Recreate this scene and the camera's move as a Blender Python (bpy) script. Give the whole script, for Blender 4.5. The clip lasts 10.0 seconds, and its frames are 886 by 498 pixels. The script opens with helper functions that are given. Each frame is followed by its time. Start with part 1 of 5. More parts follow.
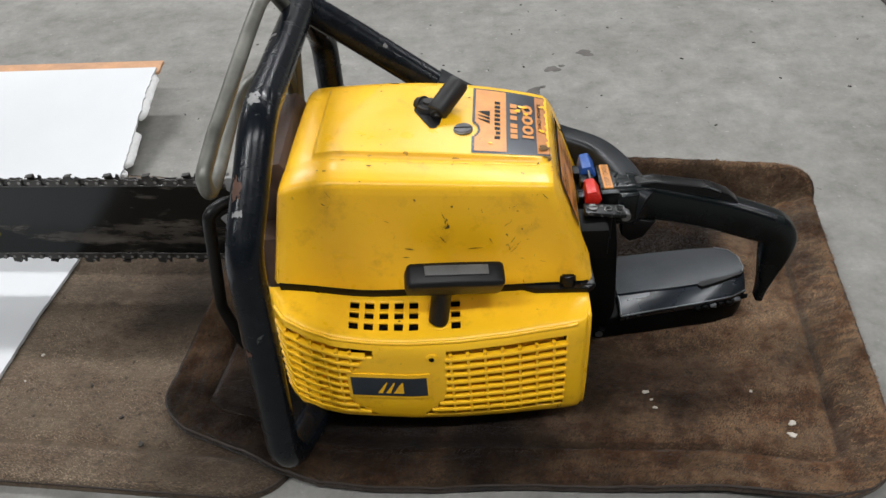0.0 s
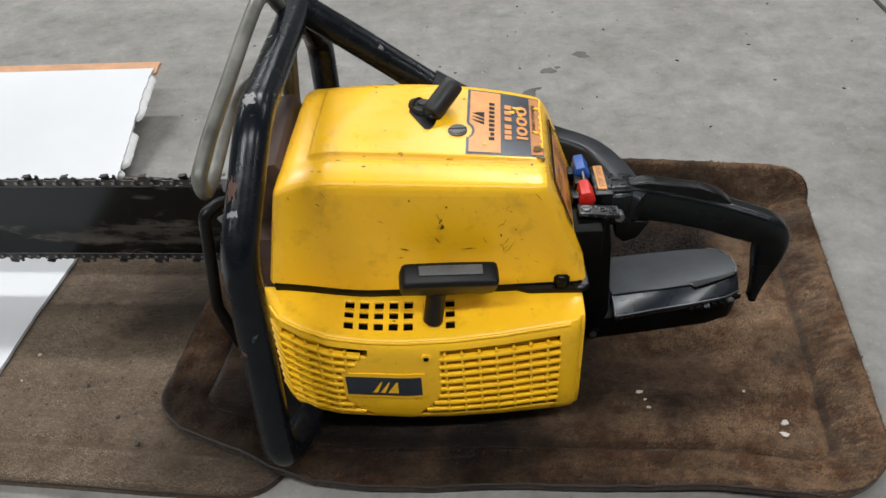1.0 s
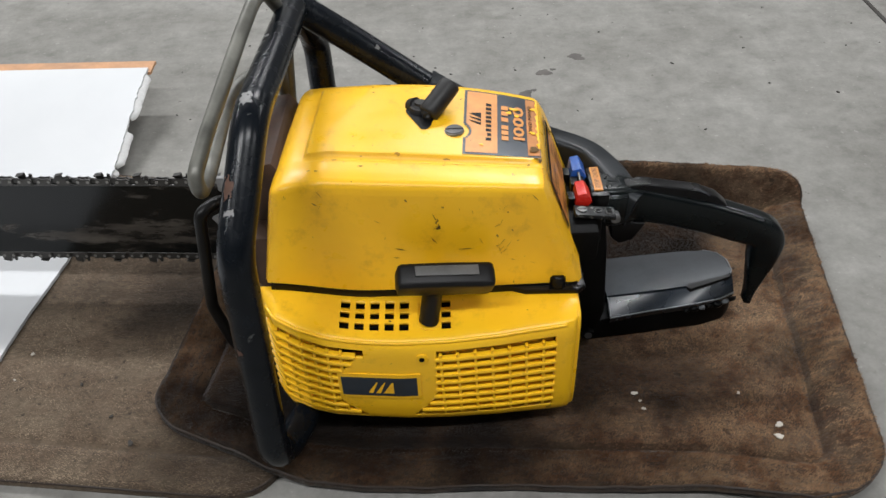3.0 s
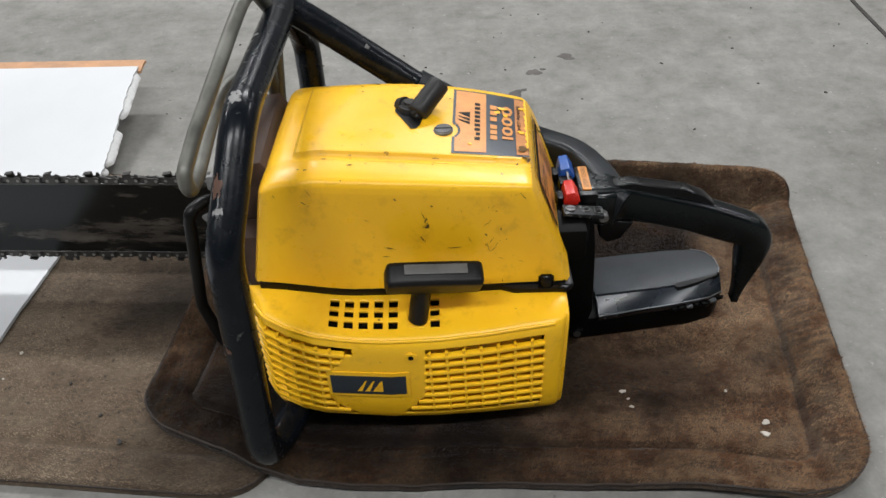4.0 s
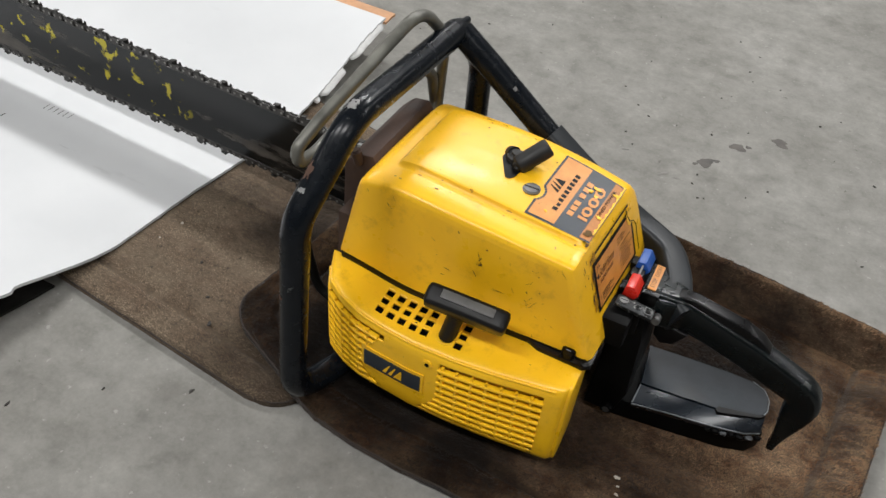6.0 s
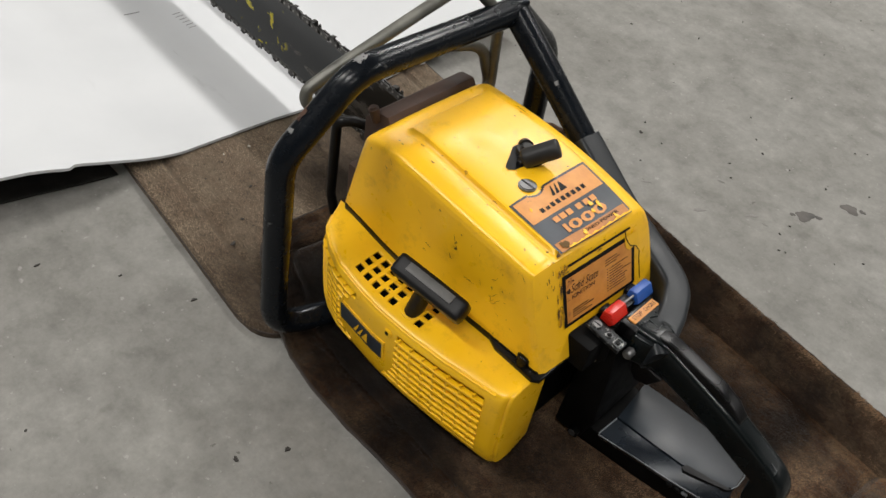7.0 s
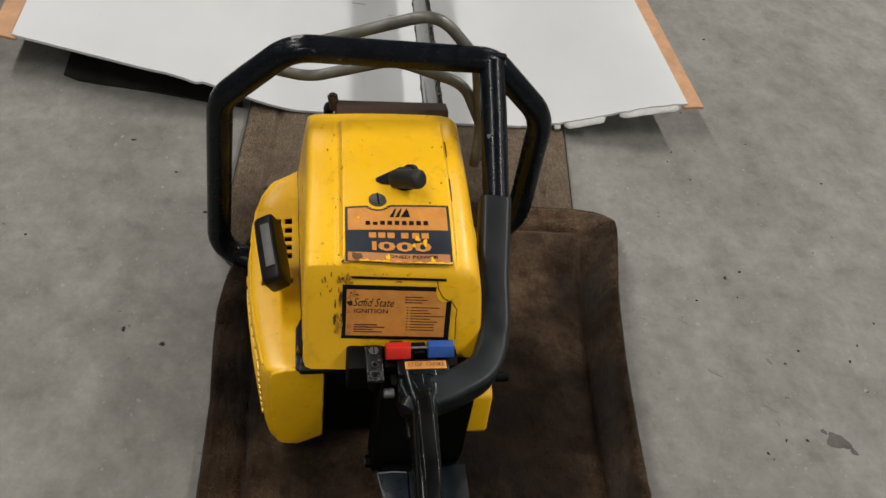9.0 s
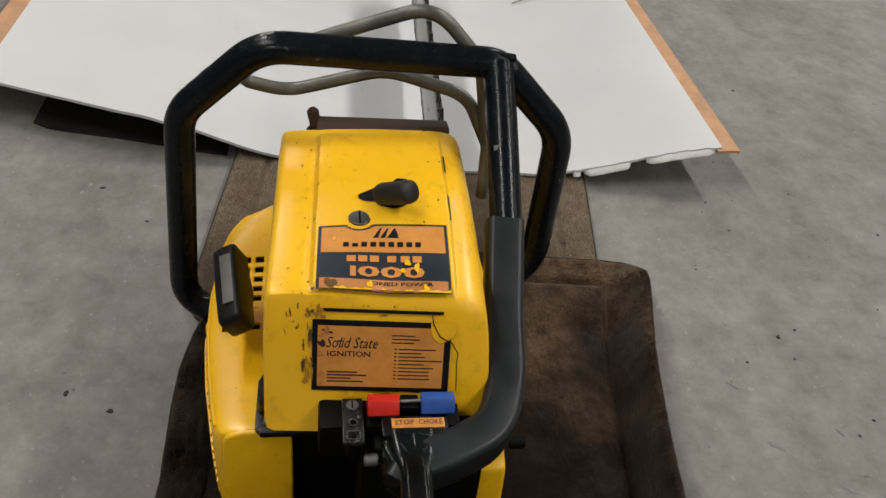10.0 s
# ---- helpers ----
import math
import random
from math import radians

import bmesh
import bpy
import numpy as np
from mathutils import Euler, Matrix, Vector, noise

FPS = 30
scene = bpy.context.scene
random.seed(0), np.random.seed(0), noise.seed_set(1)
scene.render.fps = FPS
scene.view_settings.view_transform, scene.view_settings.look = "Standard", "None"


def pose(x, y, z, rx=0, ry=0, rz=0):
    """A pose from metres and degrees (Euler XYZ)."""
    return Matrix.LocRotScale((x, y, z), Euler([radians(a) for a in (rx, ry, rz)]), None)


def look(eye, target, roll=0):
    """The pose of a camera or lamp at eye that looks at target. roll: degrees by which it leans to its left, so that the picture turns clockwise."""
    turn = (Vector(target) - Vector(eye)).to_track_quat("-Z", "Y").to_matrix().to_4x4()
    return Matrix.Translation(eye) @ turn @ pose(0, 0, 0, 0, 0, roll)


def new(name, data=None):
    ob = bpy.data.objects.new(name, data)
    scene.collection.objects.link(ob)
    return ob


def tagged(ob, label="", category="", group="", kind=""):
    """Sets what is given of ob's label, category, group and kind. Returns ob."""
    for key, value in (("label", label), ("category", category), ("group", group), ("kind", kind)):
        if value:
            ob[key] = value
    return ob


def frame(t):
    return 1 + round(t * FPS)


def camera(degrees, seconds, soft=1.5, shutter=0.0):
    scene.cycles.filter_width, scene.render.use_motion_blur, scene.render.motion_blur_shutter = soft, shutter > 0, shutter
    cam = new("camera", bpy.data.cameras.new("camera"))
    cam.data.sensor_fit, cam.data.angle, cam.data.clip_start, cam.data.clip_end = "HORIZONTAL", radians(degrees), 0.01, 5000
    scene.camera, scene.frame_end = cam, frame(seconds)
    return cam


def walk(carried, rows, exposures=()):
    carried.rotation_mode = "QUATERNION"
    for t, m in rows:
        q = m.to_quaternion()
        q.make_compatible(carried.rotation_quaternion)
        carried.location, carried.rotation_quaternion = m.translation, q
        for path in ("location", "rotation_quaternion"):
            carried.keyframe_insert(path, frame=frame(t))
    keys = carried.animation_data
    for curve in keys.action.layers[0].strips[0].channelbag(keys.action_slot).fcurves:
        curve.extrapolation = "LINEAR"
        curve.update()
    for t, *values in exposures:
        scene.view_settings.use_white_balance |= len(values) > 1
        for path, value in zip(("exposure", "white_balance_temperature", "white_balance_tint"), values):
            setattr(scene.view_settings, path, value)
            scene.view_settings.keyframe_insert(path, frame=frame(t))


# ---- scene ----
cam = camera(55.2, 10.0)
PATH = [
    (0, (0.0661, 0.0985, 0.6042), (0.0177, 1.6482, -0.6591), -3.22),
    (0.5, (0.0658, 0.0983, 0.6035), (0.0219, 1.6479, -0.6601), -2.98),
    (1, (0.0688, 0.0948, 0.6061), (0.0254, 1.6464, -0.6550), -3.05),
    (1.5, (0.0670, 0.0920, 0.6076), (0.0253, 1.6457, -0.6511), -2.97),
    (2, (0.0668, 0.0938, 0.6068), (0.0249, 1.6486, -0.6506), -2.98),
    (2.5, (0.0655, 0.0952, 0.6042), (0.0276, 1.6503, -0.6529), -2.72),
    (4, (0.0684, 0.0919, 0.6057), (0.0612, 1.6459, -0.6533), -1.91),
    (4.5, (0.0670, 0.0964, 0.6043), (0.0662, 1.6482, -0.6574), -1.35),
    (5, (0.0847, 0.1355, 0.5969), (0.0601, 1.6663, -0.6898), 1.57),
    (5.5, (0.1519, 0.1170, 0.6735), (-0.0754, 1.5956, -0.6539), 3.72),
    (5.6, (0.1694, 0.1068, 0.6846), (-0.1437, 1.5626, -0.6505), 4.12),
    (5.7, (0.1821, 0.0960, 0.6990), (-0.2119, 1.5288, -0.6396), 4.58),
    (6.8, (0.3308, 0.1816, 0.7130), (-0.4359, 1.3752, -0.6968), 11.71),
    (7, (0.3534, 0.2080, 0.7140), (-0.5108, 1.3131, -0.7114), 10.37),
    (7.5, (0.4080, 0.3208, 0.7277), (-0.6592, 1.2163, -0.7074), 8.87),
    (8, (0.5239, 0.4087, 0.7557), (-0.7568, 1.0016, -0.6614), 7.75),
    (8.5, (0.5491, 0.4911, 0.7544), (-0.8016, 0.9109, -0.6596), 8.04),
    (9, (0.6083, 0.5835, 0.7507), (-0.7631, 0.9653, -0.6541), 10.85),
    (9.5, (0.5764, 0.6274, 0.6609), (-0.9084, 0.9969, -0.6271), 10.84),
    (10, (0.5468, 0.6257, 0.6160), (-0.9907, 0.9626, -0.6179), 8.25),
]
EXPOSURES = [(0.0, 0.17, 6150, 10), (5.0, 0.12, 6150, 10), (5.7, 0.1, 6250, 10), (7.0, -0.02, 6500, 10), (7.5, -0.26, 6550, 10), (8.0, -0.32, 6620, 10), (9.0, -0.32, 6650, 10), (10.0, -0.33, 6650, 10)]
walk(cam, [(t, look(eye, target, roll)) for t, eye, target, roll in PATH], EXPOSURES)

# ---- world and light: a workshop lit by rows of ceiling tubes ----
world = bpy.data.worlds.new("workshop_world")
world.use_nodes = True
world.node_tree.nodes["Background"].inputs[0].default_value = (0.8, 0.86, 1.0, 1)
world.node_tree.nodes["Background"].inputs[1].default_value = 0.15
scene.world = world


def ceiling_lamp(x, y, z, length, power):
    data = bpy.data.lights.new("ceiling_lamp", "AREA")
    data.shape, data.size, data.size_y = "RECTANGLE", length, 0.14
    data.energy, data.color = power, (1.0, 0.978, 0.945)
    ob = new("ceiling_lamp", data)
    ob.matrix_world = pose(x, y, z)
    return ob


for ly, share in ((2.85, 1.02), (-0.75, 0.80), (-3.0, 0.08), (5.2, 0.42)):
    for lx, power in ((-3.9, 40), (-1.3, 68), (0.8, 59), (3.9, 48)):
        ceiling_lamp(lx, ly, 2.95, 1.25, power * share)


# ---- materials ----
def material(name, build):
    m = bpy.data.materials.new(name)
    m.use_nodes = True
    nt = m.node_tree
    build(nt, nt.nodes["Principled BSDF"])
    return m


def node(nt, kind, **values):
    n = nt.nodes.new(kind)
    for key, value in values.items():
        n.inputs[key.replace("_", " ")].default_value = value
    return n


def coords(nt, scale=(1, 1, 1)):
    c = nt.nodes.new("ShaderNodeTexCoord")
    mp = nt.nodes.new("ShaderNodeMapping")
    mp.inputs["Scale"].default_value = scale
    nt.links.new(c.outputs["Object"], mp.inputs["Vector"])
    return mp.outputs["Vector"]


def noise_tex(nt, scale, detail=4.0, rough=0.55, stretch=(1, 1, 1)):
    n = node(nt, "ShaderNodeTexNoise", Scale=scale, Detail=detail, Roughness=rough)
    nt.links.new(coords(nt, stretch), n.inputs["Vector"])
    return n.outputs["Fac"]


def ramp(nt, fac, *stops):
    r = nt.nodes.new("ShaderNodeValToRGB")
    el = r.color_ramp.elements
    while len(el) < len(stops):
        el.new(0.5)
    for e, (p, c) in zip(el, stops):
        e.position = p
        e.color = (*c, 1) if isinstance(c, tuple) else (c, c, c, 1)
    nt.links.new(fac, r.inputs["Fac"])
    return r.outputs["Color"]


def mix(nt, fac, a, b, mode="MIX"):
    m = nt.nodes.new("ShaderNodeMix")
    m.data_type, m.blend_type = "RGBA", mode
    for sock, v in ((m.inputs[0], fac), (m.inputs[6], a), (m.inputs[7], b)):
        if isinstance(v, (int, float)):
            sock.default_value = v
        elif isinstance(v, tuple):
            sock.default_value = (*v, 1)
        else:
            nt.links.new(v, sock)
    return m.outputs[2]


def bump(nt, bsdf, height, strength, distance, below=None):
    b = node(nt, "ShaderNodeBump", Strength=strength, Distance=distance)
    nt.links.new(height, b.inputs["Height"])
    if below is not None:
        nt.links.new(below, b.inputs["Normal"])
    nt.links.new(b.outputs["Normal"], bsdf.inputs["Normal"])
    return b.outputs["Normal"]


def plain(color, rough, metal=0.0, vary=0.25, grain=220.0, relief=0.15, spec=0.5):
    """A worn single-coloured surface: blotches, grain and fine relief."""
    def build(nt, b):
        big = noise_tex(nt, 28, 5)
        fine = noise_tex(nt, grain, 3)
        dark = tuple(c * (1 - vary) for c in color)
        light = tuple(min(1, c * (1 + vary)) for c in color)
        col = mix(nt, 1.0, ramp(nt, big, (0.3, dark), (0.7, light)), ramp(nt, fine, (0.25, 0.82), (0.75, 1.0)), "MULTIPLY")
        nt.links.new(col, b.inputs["Base Color"])
        nt.links.new(ramp(nt, big, (0.3, rough * 0.8), (0.7, min(1.0, rough * 1.25))), b.inputs["Roughness"])
        b.inputs["Metallic"].default_value = metal
        b.inputs["Specular IOR Level"].default_value = spec
        if relief:
            bump(nt, b, fine, relief, 0.0004)
    return build


def yellow_build(nt, b, low=(0.82, 0.450, 0.006), high=(0.88, 0.505, 0.010)):
    big, fine = noise_tex(nt, 14, 4), noise_tex(nt, 300, 3)
    col = ramp(nt, big, (0.3, low), (0.7, high))
    grime = ramp(nt, noise_tex(nt, 45, 7, 0.7), (0.55, 0.0), (0.76, 0.60))
    col = mix(nt, grime, col, (0.42, 0.20, 0.01))
    chips = ramp(nt, noise_tex(nt, 105, 5, 0.6, (1, 1, 0.5)), (0.70, 0.0), (0.715, 1.0))
    col = mix(nt, chips, col, (0.06, 0.035, 0.012))
    nt.links.new(col, b.inputs["Base Color"])
    nt.links.new(ramp(nt, noise_tex(nt, 60, 5), (0.3, 0.26), (0.75, 0.42)), b.inputs["Roughness"])
    bump(nt, b, fine, 0.05, 0.0003)


def tube_build(nt, b):
    worn = ramp(nt, noise_tex(nt, 26, 6, 0.62), (0.74, 0.0), (0.77, 1.0))
    base = ramp(nt, noise_tex(nt, 60, 4), (0.3, (0.0026, 0.0038, 0.0056)), (0.7, (0.0056, 0.0074, 0.0102)))
    base = mix(nt, ramp(nt, noise_tex(nt, 12, 4), (0.70, 0.0), (0.76, 0.5)), base, (0.07, 0.03, 0.02))
    nicks = ramp(nt, noise_tex(nt, 75, 5, 0.62), (0.685, 0.0), (0.72, 0.8))
    base = mix(nt, nicks, base, (0.085, 0.088, 0.085))
    nt.links.new(mix(nt, worn, base, (0.16, 0.15, 0.14)), b.inputs["Base Color"])
    nt.links.new(ramp(nt, noise_tex(nt, 90, 4), (0.3, 0.19), (0.7, 0.30)), b.inputs["Roughness"])
    b.inputs["Specular IOR Level"].default_value = 0.20
    bump(nt, b, noise_tex(nt, 160, 3), 0.15, 0.0004)


def bar_build(nt, b):
    wear = ramp(nt, noise_tex(nt, 13, 7, 0.68, (0.30, 1, 1.3)), (0.52, 0.0), (0.60, 0.95))
    steel = ramp(nt, noise_tex(nt, 70, 6, 0.6, (0.2, 1, 1)), (0.3, (0.020, 0.016, 0.013)), (0.7, (0.10, 0.088, 0.074)))
    col = mix(nt, wear, (0.0026, 0.0036, 0.0038), steel)
    # remains of the yellow print, in one stretch of the bar
    sep = nt.nodes.new("ShaderNodeSeparateXYZ")
    nt.links.new(coords(nt), sep.inputs[0])
    rng = node(nt, "ShaderNodeMapRange")
    rng.inputs["From Min"].default_value, rng.inputs["From Max"].default_value = -0.44, -0.50
    nt.links.new(sep.outputs["X"], rng.inputs["Value"])
    spots = ramp(nt, noise_tex(nt, 42, 5, 0.6), (0.60, 0.0), (0.64, 1.0))
    m = nt.nodes.new("ShaderNodeMath")
    m.operation = "MULTIPLY"
    nt.links.new(spots, m.inputs[0])
    nt.links.new(rng.outputs[0], m.inputs[1])
    col = mix(nt, m.outputs[0], col, (0.42, 0.36, 0.02))
    nt.links.new(col, b.inputs["Base Color"])
    b.inputs["Metallic"].default_value = 0.12
    b.inputs["Specular IOR Level"].default_value = 0.38
    nt.links.new(ramp(nt, wear, (0.0, 0.18), (1.0, 0.40)), b.inputs["Roughness"])
    bump(nt, b, noise_tex(nt, 120, 4, 0.6, (0.2, 1, 1)), 0.15, 0.0004)


def dark_patch(nt, col, spots):
    """Darkens a colour in ragged ovals, oil and painted shade (x, y, rx, ry, depth)."""
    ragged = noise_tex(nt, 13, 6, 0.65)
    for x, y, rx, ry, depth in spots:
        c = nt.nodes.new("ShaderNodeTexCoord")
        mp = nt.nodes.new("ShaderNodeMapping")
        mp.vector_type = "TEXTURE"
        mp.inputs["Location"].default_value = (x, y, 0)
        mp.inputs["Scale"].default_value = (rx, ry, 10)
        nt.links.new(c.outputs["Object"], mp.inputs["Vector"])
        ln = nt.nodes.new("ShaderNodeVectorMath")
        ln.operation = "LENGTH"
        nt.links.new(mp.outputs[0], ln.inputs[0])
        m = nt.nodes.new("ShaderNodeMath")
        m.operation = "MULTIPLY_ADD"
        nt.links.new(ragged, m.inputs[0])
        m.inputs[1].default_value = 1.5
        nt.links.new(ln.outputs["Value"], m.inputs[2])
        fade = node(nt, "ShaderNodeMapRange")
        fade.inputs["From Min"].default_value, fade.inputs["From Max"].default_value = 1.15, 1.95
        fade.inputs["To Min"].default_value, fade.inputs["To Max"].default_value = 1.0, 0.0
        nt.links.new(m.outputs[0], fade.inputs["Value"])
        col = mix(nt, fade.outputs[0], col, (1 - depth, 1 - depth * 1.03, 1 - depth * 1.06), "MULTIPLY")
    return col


def carpet(tone, spots, calm=0.0, sheen=0.12):
    def build(nt, b):
        big = noise_tex(nt, 7, 6, 0.62)
        streak = noise_tex(nt, 16, 5, 0.6, (0.35, 1.6, 1))
        fuzz = noise_tex(nt, 420, 5, 0.75, (0.55, 1, 1))
        tuft = noise_tex(nt, 150, 4, 0.7, (0.5, 1.3, 1))
        col = ramp(nt, big, (0.32, tuple(c * (0.30 + calm) for c in tone)), (0.50, tone), (0.70, tuple(c * (1.5 - 0.6 * calm) for c in tone)))
        col = mix(nt, 0.8 - calm, col, ramp(nt, streak, (0.3, (0.55, 0.48, 0.44)), (0.6, (1.0, 1.0, 1.0))), "MULTIPLY")
        col = mix(nt, 0.75, col, ramp(nt, fuzz, (0.3, 0.45), (0.68, 1.35)), "MULTIPLY")
        col = mix(nt, 0.5, col, ramp(nt, tuft, (0.35, 0.5), (0.6, 1.15)), "MULTIPLY")
        blotch = ramp(nt, noise_tex(nt, 38, 6, 0.68), (0.40, (0.52, 0.40, 0.33)), (0.52, (0.98, 0.95, 0.92)), (0.62, (1.16, 1.18, 1.14)))
        col = mix(nt, 0.85 - calm, col, blotch, "MULTIPLY")
        specks = ramp(nt, noise_tex(nt, 88, 3, 0.55), (0.665, 0.0), (0.70, 0.75))
        col = mix(nt, specks, col, tuple(c * 0.22 for c in tone))
        nt.links.new(dark_patch(nt, col, spots), b.inputs["Base Color"])
        b.inputs["Roughness"].default_value = 0.95
        b.inputs["Specular IOR Level"].default_value = 0.15
        b.inputs["Sheen Weight"].default_value = sheen
        n1 = bump(nt, b, fuzz, 0.6, 0.0016)
        bump(nt, b, tuft, 0.5, 0.003, n1)
    return build


def pile(tone, spots, calm=0.0, sheen=0.0):
    def build(nt, b):
        big = noise_tex(nt, 7, 6, 0.62)
        streak = noise_tex(nt, 20, 5, 0.6, (0.35, 1.6, 1))
        col = ramp(nt, big, (0.38, tuple(c * (0.34 + calm) for c in tone)), (0.50, tuple(c * 0.92 for c in tone)), (0.63, tuple(c * (1.3 - 0.5 * calm) for c in tone)))
        col = mix(nt, 0.8 - calm, col, ramp(nt, streak, (0.3, (0.50, 0.44, 0.40)), (0.6, (1.0, 1.0, 1.0))), "MULTIPLY")
        geo = nt.nodes.new("ShaderNodeNewGeometry")
        col = mix(nt, 1.0, col, ramp(nt, geo.outputs["Random Per Island"], (0.0, 0.78), (0.6, 1.03), (1.0, 1.28)), "MULTIPLY")
        blotch = ramp(nt, noise_tex(nt, 38, 6, 0.68), (0.40, (0.52, 0.40, 0.33)), (0.52, (0.98, 0.95, 0.92)), (0.62, (1.16, 1.18, 1.14)))
        col = mix(nt, 0.85 - calm, col, blotch, "MULTIPLY")
        specks = ramp(nt, noise_tex(nt, 88, 3, 0.55), (0.665, 0.0), (0.70, 0.75))
        col = mix(nt, specks, col, tuple(c * 0.22 for c in tone))
        nt.links.new(dark_patch(nt, col, spots), b.inputs["Base Color"])
        b.inputs["Roughness"].default_value = 0.9
        b.inputs["Sheen Weight"].default_value = sheen
        b.inputs["Specular IOR Level"].default_value = 0.15
    return build


def concrete_build(nt, b):
    """Trowelled slab: broad clouds, hand-sized mottling, pale and dark aggregate specks, pinholes."""
    big, mid, fine = noise_tex(nt, 3.6, 6, 0.58), noise_tex(nt, 22, 6, 0.62), noise_tex(nt, 230, 4, 0.7)
    col = ramp(nt, big, (0.28, (0.168, 0.163, 0.149)), (0.5, (0.206, 0.201, 0.185)), (0.72, (0.244, 0.238, 0.222)))
    cloud = ramp(nt, noise_tex(nt, 11, 5, 0.6), (0.3, (0.84, 0.835, 0.82)), (0.5, (1.0, 1.0, 1.0)), (0.7, (1.12, 1.12, 1.12)))
    col = mix(nt, 0.6, col, cloud, "MULTIPLY")
    col = mix(nt, 0.8, col, ramp(nt, mid, (0.30, 0.78), (0.46, 0.96), (0.58, 1.04), (0.72, 1.16)), "MULTIPLY")
    col = mix(nt, 0.40, col, ramp(nt, noise_tex(nt, 70, 5, 0.62), (0.32, 0.78), (0.5, 1.0), (0.68, 1.17)), "MULTIPLY")
    col = mix(nt, 0.30, col, ramp(nt, fine, (0.3, 0.72), (0.7, 1.14)), "MULTIPLY")
    grime = ramp(nt, noise_tex(nt, 7.5, 7, 0.68), (0.56, 0.0), (0.70, 0.42))
    col = mix(nt, grime, col, (0.128, 0.121, 0.110))
    blot = ramp(nt, noise_tex(nt, 34, 4, 0.6, (1, 0.7, 1)), (0.63, 0.0), (0.72, 0.38))
    col = mix(nt, blot, col, (0.125, 0.118, 0.105))
    pale = ramp(nt, noise_tex(nt, 120, 3, 0.5), (0.66, 0.0), (0.72, 0.55))
    col = mix(nt, pale, col, (0.31, 0.30, 0.285))
    pits = ramp(nt, noise_tex(nt, 74, 3, 0.5), (0.715, 0.0), (0.75, 0.7))
    col = mix(nt, pits, col, (0.10, 0.092, 0.084))
    nt.links.new(col, b.inputs["Base Color"])
    nt.links.new(ramp(nt, mid, (0.3, 0.72), (0.7, 0.92)), b.inputs["Roughness"])
    b.inputs["Specular IOR Level"].default_value = 0.1
    bump(nt, b, noise_tex(nt, 90, 5, 0.6), 0.10, 0.0015)


def board_build(nt, b):
    col = ramp(nt, noise_tex(nt, 5, 5), (0.3, (0.49, 0.50, 0.51)), (0.7, (0.55, 0.558, 0.566)))
    scuff = ramp(nt, noise_tex(nt, 9, 8, 0.72, (0.5, 2.2, 1)), (0.63, 0.0), (0.72, 0.35))
    col = mix(nt, scuff, col, (0.36, 0.36, 0.36))
    lines = ramp(nt, noise_tex(nt, 24, 6, 0.6, (0.25, 3, 1)), (0.70, 0.0), (0.73, 0.5))
    nt.links.new(mix(nt, lines, col, (0.22, 0.21, 0.2)), b.inputs["Base Color"])
    b.inputs["Roughness"].default_value = 0.5
    b.inputs["Specular IOR Level"].default_value = 0.35
    bump(nt, b, noise_tex(nt, 70, 3, 0.5, (1, 0.15, 1)), 0.06, 0.001)


def label_build(nt, b):
    col = ramp(nt, noise_tex(nt, 60, 6, 0.65), (0.3, (0.50, 0.19, 0.035)), (0.7, (0.66, 0.285, 0.055)))
    stain = ramp(nt, noise_tex(nt, 120, 5, 0.7), (0.66, 0.0), (0.74, 0.7))
    nt.links.new(mix(nt, stain, col, (0.16, 0.06, 0.02)), b.inputs["Base Color"])
    b.inputs["Roughness"].default_value = 0.4


def latch_build(nt, b):
    """Blackened plate, rubbed bright in ragged flecks."""
    bright = ramp(nt, noise_tex(nt, 170, 6, 0.7), (0.57, 0.0), (0.66, 1.0))
    nt.links.new(mix(nt, bright, (0.018, 0.019, 0.020), (0.30, 0.30, 0.29)), b.inputs["Base Color"])
    nt.links.new(ramp(nt, noise_tex(nt, 90, 4), (0.3, 0.24), (0.7, 0.5)), b.inputs["Roughness"])
    b.inputs["Metallic"].default_value = 0.7
    bump(nt, b, noise_tex(nt, 200, 5, 0.7), 0.5, 0.0006)


YELLOW = material("yellow_enamel", yellow_build)
COVER = material("golden_yellow_enamel", lambda nt, b: yellow_build(nt, b, (0.80, 0.432, 0.007), (0.87, 0.490, 0.012)))
TUBE = material("black_enamelled_tube", tube_build)
BAR = material("worn_bar_steel", bar_build)
# oily patches, and shade of the bar and loop painted into the carpet
OIL_SHADE_A = ((0.17, -0.03, 0.09, 0.05, 0.42), (0.05, 0.0, 0.09, 0.03, 0.30), (0.26, -0.20, 0.12, 0.07, 0.55), (0.16, 0.0, 0.10, 0.06, 0.55), (0.24, 0.03, 0.10, 0.12, 0.45))
# oil marks, with shade of the saw, tank and turned-up rim painted in
OIL_SHADE_B = ((0.02, 0.080, 0.17, 0.13, 0.84), (0.17, 0.045, 0.055, 0.06, 0.85), (-0.15, -0.125, 0.24, 0.11, 0.74), (0.10, -0.10, 0.15, 0.06, 0.60), (0.02, -0.20, 0.20, 0.05, 0.45), (0.17, -0.145, 0.10, 0.016, 0.40), (-0.31, -0.06, 0.20, 0.22, 0.52), (-0.24, -0.17, 0.22, 0.13, 0.50), (0.175, 0.105, 0.065, 0.055, 0.80), (-0.02, 0.200, 0.24, 0.045, 0.62))
MAT_A = material("grey_brown_carpet", carpet((0.118, 0.090, 0.063), OIL_SHADE_A, 0.52, 0.06))
MAT_B = material("brown_carpet", carpet((0.080, 0.053, 0.032), OIL_SHADE_B))
